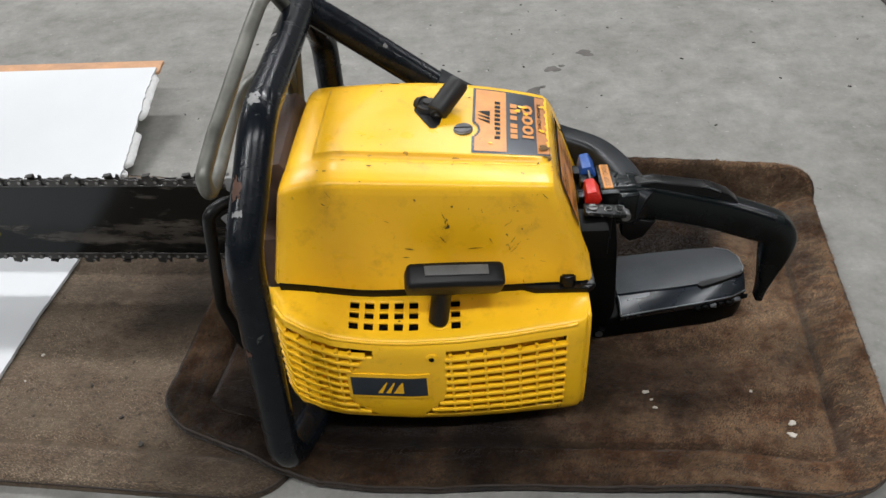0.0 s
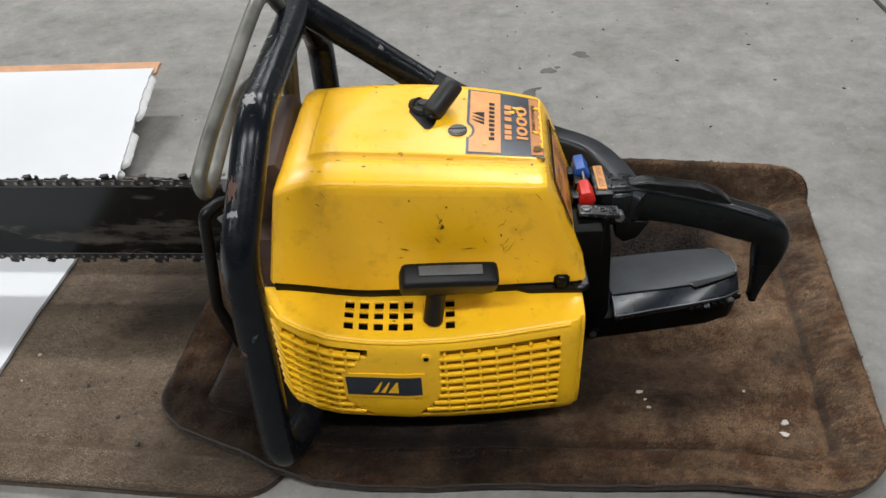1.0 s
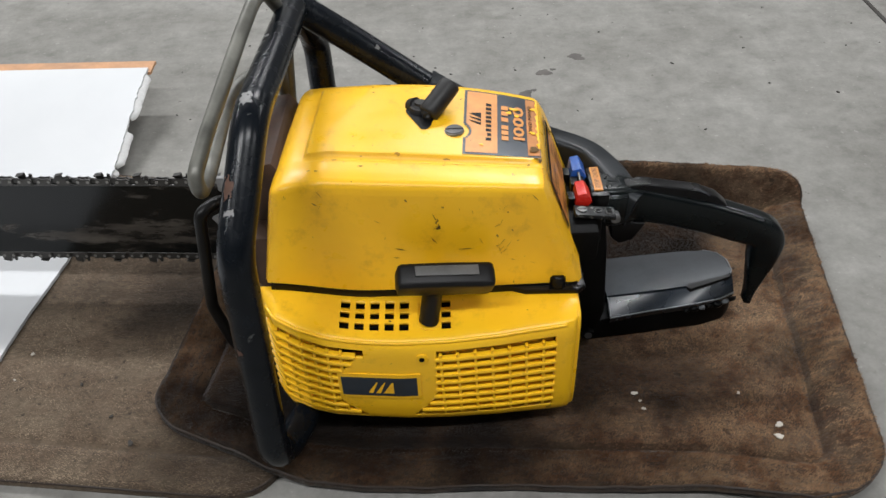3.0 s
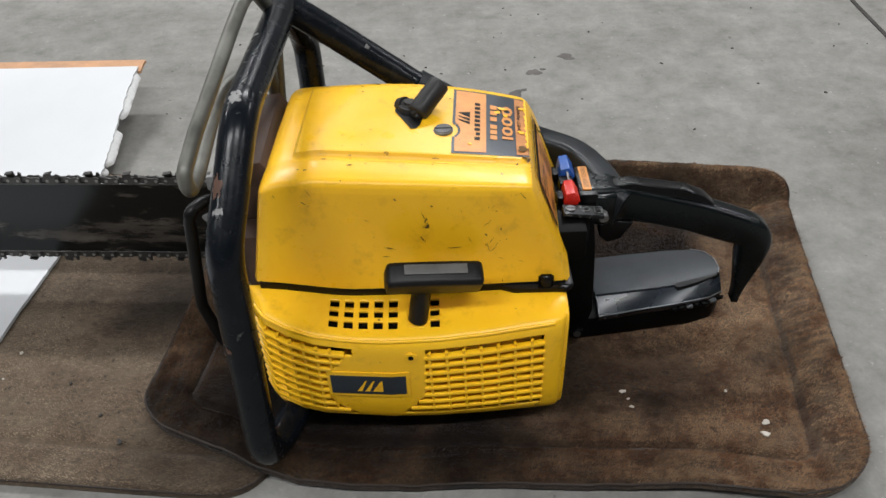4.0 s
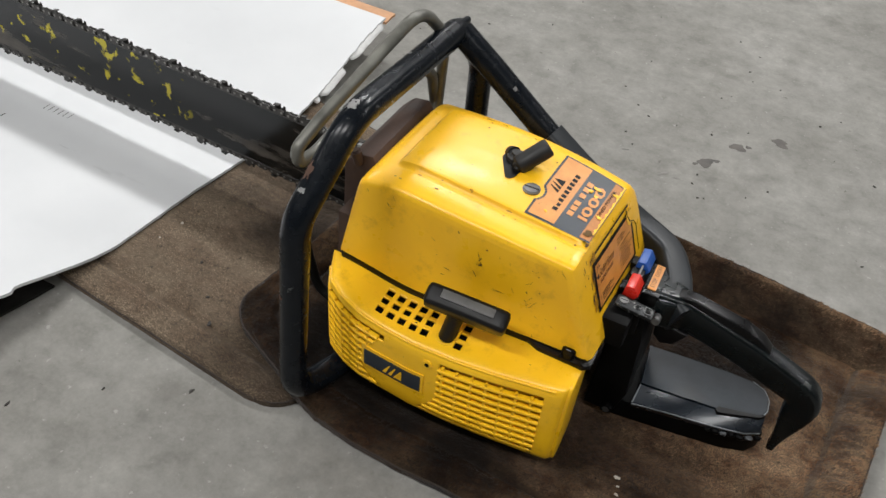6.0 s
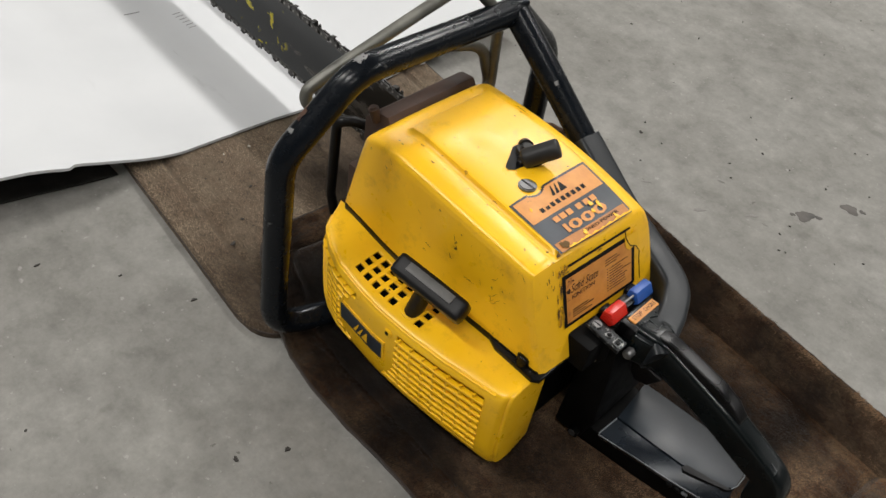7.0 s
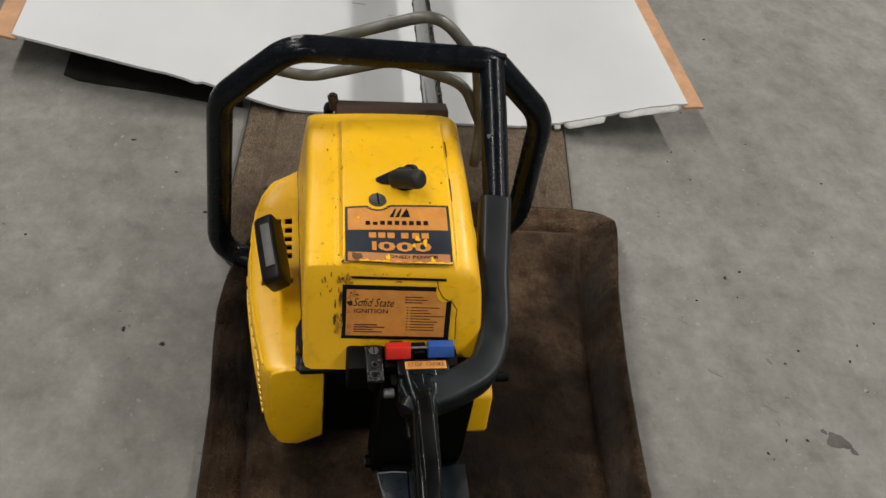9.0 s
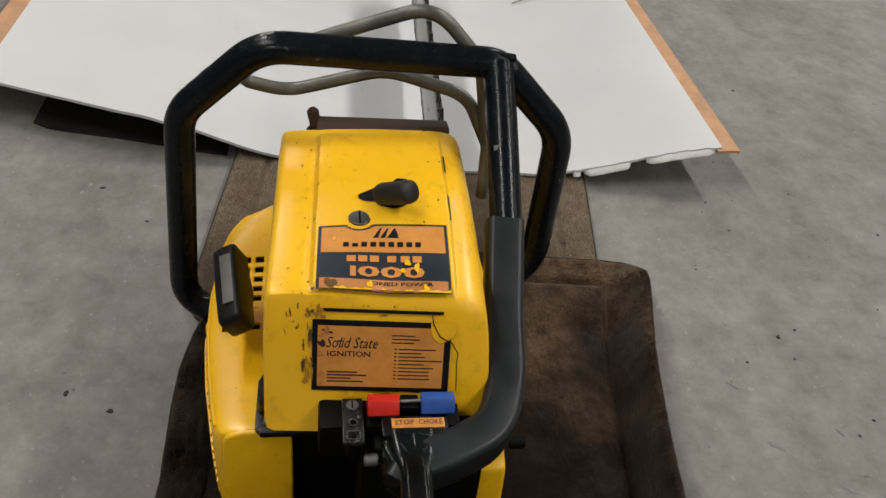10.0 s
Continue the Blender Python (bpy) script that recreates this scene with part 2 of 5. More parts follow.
PILE_A = material("grey_brown_pile", pile((0.250, 0.193, 0.136), OIL_SHADE_A, 0.52, 0.12))
PILE_B = material("brown_pile", pile((0.210, 0.134, 0.079), OIL_SHADE_B))
BINDING = material("mat_binding", plain((0.024, 0.016, 0.011), 0.8, vary=0.3))
CONCRETE = material("concrete", concrete_build)
WHITE = material("white_coated_board", board_build)
KRAFT = material("brown_cardboard", plain((0.47, 0.265, 0.145), 0.8, vary=0.18, grain=150))
TORN = material("torn_white_paper", plain((0.56, 0.56, 0.55), 0.85, vary=0.12))
BLACK = material("black_plastic", plain((0.0026, 0.0026, 0.003), 0.30, vary=0.35, grain=400, relief=0.12, spec=0.22))
GRIP = material("black_grip_plastic", plain((0.0022, 0.0042, 0.0048), 0.25, vary=0.3, grain=400, relief=0.1, spec=0.30))
RUBBER = material("black_rubber", plain((0.0075, 0.0072, 0.0070), 0.42, vary=0.3, relief=0.15, spec=0.22))
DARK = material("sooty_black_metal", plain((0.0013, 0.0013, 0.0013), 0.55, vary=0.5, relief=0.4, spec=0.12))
GREY = material("dark_grey_nylon", plain((0.0115, 0.0140, 0.0165), 0.38, vary=0.22, grain=350, relief=0.12, spec=0.3))
RIM = material("worn_grey_rim", plain((0.0120, 0.0160, 0.0215), 0.27, vary=0.45, grain=200, relief=0.15, spec=0.5))
SCRAPED = material("scraped_pale_plastic", plain((0.14, 0.15, 0.16), 0.5, vary=0.55, grain=260, relief=0.4, spec=0.4))
SLATE = material("slate_grey_plastic", plain((0.0095, 0.0138, 0.0190), 0.34, vary=0.4, grain=260, relief=0.14, spec=0.22))
RUST = material("rusty_muffler_steel", plain((0.062, 0.036, 0.026), 0.62, 0.25, vary=0.55, relief=0.5))
WIRE = material("scuffed_grey_tube", plain((0.150, 0.148, 0.128), 0.42, 0.35, vary=0.45, grain=120, relief=0.25))
BARE = material("rubbed_bare_metal", plain((0.20, 0.198, 0.195), 0.55, 0.3, vary=0.4, relief=0.4))
RUSTSPOT = material("rusty_rubbed_metal", plain((0.075, 0.036, 0.022), 0.6, 0.1, vary=0.6, relief=0.4))
STEEL = material("scuffed_bright_steel", plain((0.20, 0.20, 0.20), 0.48, 0.85, vary=0.5, relief=0.5))
LATCH = material("scuffed_blackened_steel", latch_build)
CHAIN = material("oily_chain_steel", plain((0.040, 0.038, 0.035), 0.40, 0.3, vary=0.5, relief=0.3))
RIVET = material("polished_rivet", plain((0.20, 0.195, 0.18), 0.42, 0.3, vary=0.3))
RED = material("red_plastic", plain((0.62, 0.022, 0.012), 0.32, vary=0.12))
BLUE = material("blue_plastic", plain((0.020, 0.085, 0.34), 0.34, vary=0.15))
ORANGE = material("faded_orange_label", label_build)
NAVY = material("navy_label_print", plain((0.016, 0.023, 0.033), 0.35, vary=0.3))
INK = material("black_print", plain((0.004, 0.004, 0.0045), 0.5, vary=0.2, spec=0.2))
SILVER = material("silver_foil", plain((0.105, 0.103, 0.098), 0.5, 0.0, vary=0.35))
PLASTER = material("wall_paint", plain((0.22, 0.215, 0.205), 0.85, vary=0.06, grain=30))
STAIN = material("dark_patch", plain((0.078, 0.071, 0.064), 0.7, vary=0.5, grain=120))
SMUDGE = material("faint_floor_smudge", plain((0.168, 0.160, 0.149), 0.75, vary=0.35, grain=160))
KNOB = material("grey_weathered_rubber", plain((0.020, 0.0195, 0.019), 0.5, vary=0.3, relief=0.15, spec=0.3))
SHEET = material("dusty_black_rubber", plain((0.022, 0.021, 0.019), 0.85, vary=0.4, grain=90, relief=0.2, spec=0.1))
FADED = material("faded_brown_print", plain((0.034, 0.016, 0.009), 0.5, vary=0.5, grain=500))
RUBBED = material("rubbed_orange_label", plain((0.44, 0.175, 0.045), 0.5, vary=0.35, grain=500))
GRIT = material("dark_grit", plain((0.03, 0.026, 0.022), 0.8, vary=0.3))
DIRT = material("dirty_scratch", plain((0.105, 0.054, 0.011), 0.7, vary=0.5, grain=700))
SCUFF = material("faint_brown_scuff", plain((0.46, 0.225, 0.012), 0.55, vary=0.3, grain=700))
PAINTFLECK = material("white_flecks", plain((0.46, 0.42, 0.36), 0.7, vary=0.1))


# ---- helpers for meshes ----
# the engine cover sits slightly askew on the saw
COVER_TURN = Matrix(((1, 0.055, 0, 0.002 - 0.055 * 0.637), (0, 1, 0, 0.004), (0, 0, 1, 0), (0, 0, 0, 1)))


def finish(bm, name, mat, angle=38, smooth=True):
    bmesh.ops.recalc_face_normals(bm, faces=bm.faces)
    me = bpy.data.meshes.new(name)
    bm.to_mesh(me)
    bm.free()
    me.materials.append(mat)
    if smooth:
        me.shade_smooth()
        me.set_sharp_from_angle(angle=radians(angle))
    return me


def part(name, bm, mat, parent, label="", angle=38):
    """Links a bmesh, given in world metres, as one mesh under a thing or a part."""
    root = parent
    while root.parent:
        if root.name == "top_cover":
            bm.transform(COVER_TURN)
        root = root.parent
    bm.transform(Matrix.Translation(-root.location))
    ob = new(name, finish(bm, name, mat, angle))
    ob.parent = parent
    return tagged(ob, label)


def thing(name, bm, mat, label, category, kind="", base=(0, 0, 0), angle=38):
    bm.transform(Matrix.Translation(-Vector(base)))
    ob = new(name, finish(bm, name, mat, angle))
    ob.location = base
    return tagged(ob, label, category, kind=kind)


def empty(name, base, label, category):
    ob = new(name)
    ob.location = base
    return tagged(ob, label, category)


def bevel(bm, width, segments=2):
    bmesh.ops.bevel(bm, geom=bm.edges[:], offset=width, segments=segments, affect="EDGES", profile=0.6, clamp_overlap=True)
    return bm


def box(x0, x1, y0, y1, z0, z1, r=0.0015, seg=2, turn=None):
    bm = bmesh.new()
    c = Vector(((x0 + x1) / 2, (y0 + y1) / 2, (z0 + z1) / 2))
    bmesh.ops.create_cube(bm, size=1, matrix=Matrix.Diagonal((x1 - x0, y1 - y0, z1 - z0, 1)))
    if r:
        bevel(bm, r, seg)
    bm.transform(Matrix.Translation(c) @ (turn.to_4x4() if turn else Matrix()))
    return bm


def rod(a, b, r, seg=20, r2=None, edge=0.0):
    """A round bar from a to b."""
    a, b = Vector(a), Vector(b)
    bm = bmesh.new()
    bmesh.ops.create_cone(bm, cap_ends=True, segments=seg, radius1=r, radius2=r if r2 is None else r2, depth=(b - a).length)
    if edge:
        rim = [e for e in bm.edges if len(e.link_faces) == 2 and min(len(f.verts) for f in e.link_faces) == 4 and max(len(f.verts) for f in e.link_faces) > 4]
        bmesh.ops.bevel(bm, geom=rim, offset=edge, segments=3, affect="EDGES")
    bm.transform(Matrix.Translation((a + b) / 2) @ (b - a).to_track_quat("Z", "Y").to_matrix().to_4x4())
    return bm


def prism(outline, axis, lo, hi, r=0.002, seg=2):
    """An outline in the plane across an axis, drawn out from lo to hi along it, with rounded edges."""
    bm = bmesh.new()
    put = {"x": lambda a, b, c: (c, a, b), "y": lambda a, b, c: (a, c, b), "z": lambda a, b, c: (a, b, c)}[axis]
    low = [bm.verts.new(put(a, b, lo)) for a, b in outline]
    high = [bm.verts.new(put(a, b, hi)) for a, b in outline]
    n = len(outline)
    bm.faces.new(low[::-1])
    bm.faces.new(high)
    for i in range(n):
        bm.faces.new((low[i], low[(i + 1) % n], high[(i + 1) % n], high[i]))
    bmesh.ops.recalc_face_normals(bm, faces=bm.faces)
    if r:
        sharp = [e for e in bm.edges if e.calc_face_angle(0) > 0.4]
        bmesh.ops.bevel(bm, geom=sharp, offset=r, segments=seg, affect="EDGES", profile=0.6, clamp_overlap=True)
    return bm


def rounded_path(points, radius, steps=8):
    """A polyline with arcs in its corners. radius: one for all, or one for each inner corner."""
    pts = [Vector(p) for p in points]
    out = [pts[0]]
    for i in range(1, len(pts) - 1):
        r = radius[i - 1] if isinstance(radius, (list, tuple)) else radius
        p, a, b = pts[i], (pts[i - 1] - pts[i]), (pts[i + 1] - pts[i])
        half = a.angle(b) / 2
        d = min(r / max(math.tan(half), 0.05), a.length * 0.49, b.length * 0.49)
        s, e = p + a.normalized() * d, p + b.normalized() * d
        for k in range(steps + 1):
            t = k / steps
            out.append(s * (1 - t) ** 2 + p * 2 * t * (1 - t) + e * t ** 2)
    out.append(pts[-1])
    return out


def sweep(path, section, caps=True, up=(0, 0, 1)):
    """Draws a section (a list of (a, b), or a function of 0..1) along a path; a lies across, b along the carried up."""
    path = [Vector(p) for p in path]
    n = len(path)
    bm = bmesh.new()
    tangent = [(path[min(i + 1, n - 1)] - path[max(i - 1, 0)]).normalized() for i in range(n)]
    u = Vector(up)
    u = (u - tangent[0] * u.dot(tangent[0])).normalized()
    rings = []
    for i in range(n):
        if i:
            u = tangent[i - 1].rotation_difference(tangent[i]) @ u
            u = (u - tangent[i] * u.dot(tangent[i])).normalized()
        side = tangent[i].cross(u)
        shape = section(i / (n - 1)) if callable(section) else section
        rings.append([bm.verts.new(path[i] + side * a + u * b) for a, b in shape])
    m = len(rings[0])
    for r0, r1 in zip(rings, rings[1:]):
        for j in range(m):
            bm.faces.new((r0[j], r0[(j + 1) % m], r1[(j + 1) % m], r1[j]))
    if caps:
        bm.faces.new(rings[0][::-1])
        bm.faces.new(rings[-1])
    return bm


def circle(r, seg=20, b=None):
    return [(r * math.cos(2 * math.pi * k / seg), (b or r) * math.sin(2 * math.pi * k / seg)) for k in range(seg)]


def rounded_rect(w, h, r, steps=4):
    out = []
    for cx, cy, a0 in ((w - r, h - r, 0), (r - w, h - r, 90), (r - w, r - h, 180), (w - r, r - h, 270)):
        for k in range(steps + 1):
            a = radians(a0 + 90 * k / steps)
            out.append((cx + r * math.cos(a), cy + r * math.sin(a)))
    return out


def smooth(a, b, x):
    t = min(1.0, max(0.0, (x - a) / (b - a)))
    return t * t * (3 - 2 * t)


def spline(points, count):
    """Points along a Catmull-Rom curve through the given ones."""
    p = np.array(points, float)
    p = np.vstack([2 * p[0] - p[1], p, 2 * p[-1] - p[-2]])
    out = []
    for i in range(count):
        s = i / (count - 1) * (len(points) - 1)
        k = min(int(s), len(points) - 2)
        t = s - k
        a, b, c, d = p[k:k + 4]
        out.append(0.5 * ((2 * b) + (c - a) * t + (2 * a - 5 * b + 4 * c - d) * t * t + (3 * b - a - 3 * c + d) * t ** 3))
    return np.array(out)


def grid_faces(bm, rows):
    for r0, r1 in zip(rows, rows[1:]):
        for j in range(len(r0) - 1):
            bm.faces.new((r0[j], r0[j + 1], r1[j + 1], r1[j]))


# ---- the place ----
def build_room():
    bm = bmesh.new()
    bmesh.ops.create_grid(bm, x_segments=2, y_segments=2, size=1, matrix=Matrix.Translation((0, 1, 0)) @ Matrix.Diagonal((5, 5, 1, 1)))
    floor = thing("floor", bm, CONCRETE, "light grey worn concrete workshop floor with stains", "floor", "structure")
    for name, b in (("wall_north", (-5.2, 5.2, 6.0, 6.2, 0, 3.2)), ("wall_south", (-5.2, 5.2, -4.2, -4.0, 0, 3.2)),
                    ("wall_east", (5.0, 5.2, -4.0, 6.0, 0, 3.2)), ("wall_west", (-5.2, -5.0, -4.0, 6.0, 0, 3.2))):
        thing(name, box(*b, r=0), PLASTER, "plain light painted workshop wall", "wall", "structure")
    thing("ceiling", box(-5.2, 5.2, -4.2, 6.2, 3.2, 3.35, r=0), PLASTER, "plain light painted workshop ceiling", "ceiling", "structure")
    # saw-cut joint in the slab
    bm2 = box(0.7775, 0.7845, 0.9, 5.9, 0.0005, 0.0016, r=0)
    part("joint", bm2, GRIT, floor, "dark saw-cut joint in the concrete")
    return floor


def blob(cx, cy, rx, ry, z, seed, thick=0.0008, n=22):
    rnd = random.Random(seed)
    bm = bmesh.new()
    ph = [rnd.uniform(0, 6.28) for _ in range(4)]
    ring, top = [], []
    for k in range(n):
        a = 2 * math.pi * k / n
        f = 1 + 0.22 * math.sin(2 * a + ph[0]) + 0.16 * math.sin(3 * a + ph[1]) + 0.12 * math.sin(5 * a + ph[2])
        ring.append(bm.verts.new((cx + rx * f * math.cos(a), cy + ry * f * math.sin(a), z)))
        top.append(bm.verts.new((cx + rx * f * 0.9 * math.cos(a), cy + ry * f * 0.9 * math.sin(a), z + thick)))
    for k in range(n):
        bm.faces.new((ring[k], ring[(k + 1) % n], top[(k + 1) % n], top[k]))
    bm.faces.new(top)
    return bm


def build_floor_marks(floor):
    for i, (x, y, rx, ry) in enumerate(((0.176, 1.192, 0.012, 0.011), (0.190, 1.205, 0.004, 0.004), (0.163, 1.181, 0.0035, 0.003), (0.21, 1.259, 0.010, 0.011), (0.224, 1.268, 0.004, 0.004), (0.265, 1.308, 0.013, 0.010))):
        part("stain", blob(x, y, rx, ry, 0.0002, i, 0.0004), STAIN, floor, "dark oil stain on the concrete")
    for i, (x, y, rx, ry, turn) in enumerate(((0.129, 1.131, 0.008, 0.0035, 0.9), (0.149, 1.131, 0.0035, 0.0018, 0.4), (0.078, 1.082, 0.009, 0.003, 0.7), (0.0736, 1.013, 0.004, 0.0025, 0.1), (0.0, 1.069, 0.006, 0.0015, 0.8), (0.064, 1.157, 0.005, 0.0018, 0.5))):
        bm = blob(0, 0, rx, ry, 0.0002, i + 60, 0.0003)
        bmesh.ops.rotate(bm, verts=bm.verts, cent=(0, 0, 0), matrix=Matrix.Rotation(turn, 3, "Z"))
        bmesh.ops.translate(bm, verts=bm.verts, vec=(x, y, 0))
        part("smudge", bm, SMUDGE, floor, "dark smudge on the concrete")
    spots = [(0.407, 1.275), (-0.331, 0.394), (0.0165, 0.461), (-0.07, 1.153), (-0.19, 0.495), (-0.0055, 0.419), (0.62, 1.17)]
    rnd = random.Random(5)
    spots += [(rnd.uniform(-0.7, 0.8), rnd.choice((rnd.uniform(0.05, 0.47), rnd.uniform(1.05, 1.9)))) for _ in range(46)]
    spots += [(rnd.uniform(-0.35, 0.5), rnd.uniform(1.08, 1.62)) for _ in range(34)]
    for i, (x, y) in enumerate(spots):
        s = rnd.uniform(0.0010, 0.0022) if i > 6 else 0.0029
        ob = thing("grit_crumb", blob(0, 0, s, s * rnd.uniform(0.4, 0.8), 0, i + 40, 0.0012, 10), GRIT, "small dark crumb of grit on the concrete", "grit")
        ob.location, ob.rotation_euler = (x, y, 0.0), (0, 0, rnd.uniform(0, 6))
        tagged(ob, group="grit on the floor")


# ---- floor mats ----
def quad(c, u, v):
    (x0, y0), (x1, y1), (x2, y2), (x3, y3) = c
    return ((x0 * (1 - u) + x1 * u) * (1 - v) + (x3 * (1 - u) + x2 * u) * v, (y0 * (1 - u) + y1 * u) * (1 - v) + (y3 * (1 - u) + y2 * u) * v)


def mat_surface(corners, radius, height, drawn=None, far_radius=None, nu=150, nv=110):
    """The carpet of a mat: a rounded, uneven sheet. corners: near left, near right, far right, far left."""
    wu = math.dist(corners[0], corners[1])
    wv = math.dist(corners[0], corners[3])
    bm = bmesh.new()
    rows = []
    for j in range(nv + 1):
        v = j / nv
        d = min(v, 1 - v) * wv
        r = (far_radius or radius) if v > 0.5 else radius
        cut = (r - math.sqrt(max(0.0, r * r - (r - d) ** 2))) / wu if d < r else 0.0
        row = []
        for i in range(nu + 1):
            u = cut + (1 - 2 * cut) * i / nu
            x, y = quad(corners, u, v)
            e = min(u * wu, (1 - u) * wu, v * wv, (1 - v) * wv)
            du, dv = min(u, 1 - u) * wu, min(v, 1 - v) * wv
            if du < r and dv < r:
                e = max(0.0, r - math.hypot(r - du, r - dv))
            z = height(x, y, u, v, e)
            row.append(bm.verts.new((x, y + (drawn(x, v) if drawn else 0.0), z)))
        rows.append(row)
    grid_faces(bm, rows)
    rim = [e for e in bm.edges if e.is_boundary]
    ext = bmesh.ops.extrude_edge_only(bm, edges=rim)
    for g in ext["geom"]:
        if isinstance(g, bmesh.types.BMVert):
            g.co.z -= 0.007
    loop = [r[0].co.copy() for r in rows] + [p.co.copy() for p in rows[-1][1:-1]] + [r[-1].co.copy() for r in rows[::-1]] + [p.co.copy() for p in rows[0][-2:0:-1]]
    return bm, loop


def ripple(x, y):
    return 0.0016 * noise.noise((x * 9, y * 9, 3)) + 0.0007 * noise.noise((x * 45, y * 45, 7)) + 0.0004 * noise.noise((x * 140, y * 140, 1))


def build_pile(mat, corners, near_radius, height, material_, count, seed, keep, ridge, nap, drawn=None, far_radius=None):
    """The cut pile of a mat: many short leaning tufts standing on its carpet."""
    rs = np.random.RandomState(seed)
    wu, wv = math.dist(corners[0], corners[1]), math.dist(corners[0], corners[3])
    verts, faces = [], []
    n = 0
    while n < count:
        u, v = rs.rand(), rs.rand()
        du, dv = min(u, 1 - u) * wu, min(v, 1 - v) * wv
        e = min(du, dv)
        radius = (far_radius or near_radius) if v > 0.5 else near_radius
        if du < radius and dv < radius:
            e = radius - math.hypot(radius - du, radius - dv)
            if e < 0:
                continue
        x, y = quad(corners, u, v)
        n += 1
        if not keep(x, y):
            continue
        z = height(x, y, u, v, max(0.0, e)) - 0.0006
        y += drawn(x, v) if drawn else 0.0
        grown = ridge(x, y, e)
        if grown <= 0:
            continue
        tall = (0.0010 + 0.0013 * rs.rand()) * (1.0 + 0.5 * noise.noise((x * 30, y * 30, 2))) * grown
        # the nap lies mostly one way
        way = nap + 0.9 * noise.noise((x * 14, y * 14, 5)) + 0.9 * (rs.rand() - 0.5)
        reach = (0.0013 + 0.0016 * rs.rand()) * grown
        lx, ly = reach * math.cos(way), reach * math.sin(way)
        a = way + 1.5708 + 0.5 * (rs.rand() - 0.5)
        w = 0.00034 + 0.00028 * rs.rand()
        k = len(verts)
        ca, sa = w * math.cos(a), w * math.sin(a)
        verts += [(x - ca, y - sa, z), (x + ca, y + sa, z), (x + lx, y + ly, z + tall)]
        faces.append((k, k + 1, k + 2))
    me = bpy.data.meshes.new("carpet_nap")
    base = mat.location
    me.from_pydata([(p[0] - base.x, p[1] - base.y, p[2] - base.z) for p in verts], [], faces)
    me.materials.append(material_)
    ob = new("carpet_nap", me)
    ob.parent = mat
    return tagged(ob, "short worn carpet pile", kind="stuff")


def closed_cord(loop, r):
    pts = [loop[k] for k in range(0, len(loop), 2)]
    return sweep(pts + [pts[0], pts[1]], circle(r, 6), caps=False)


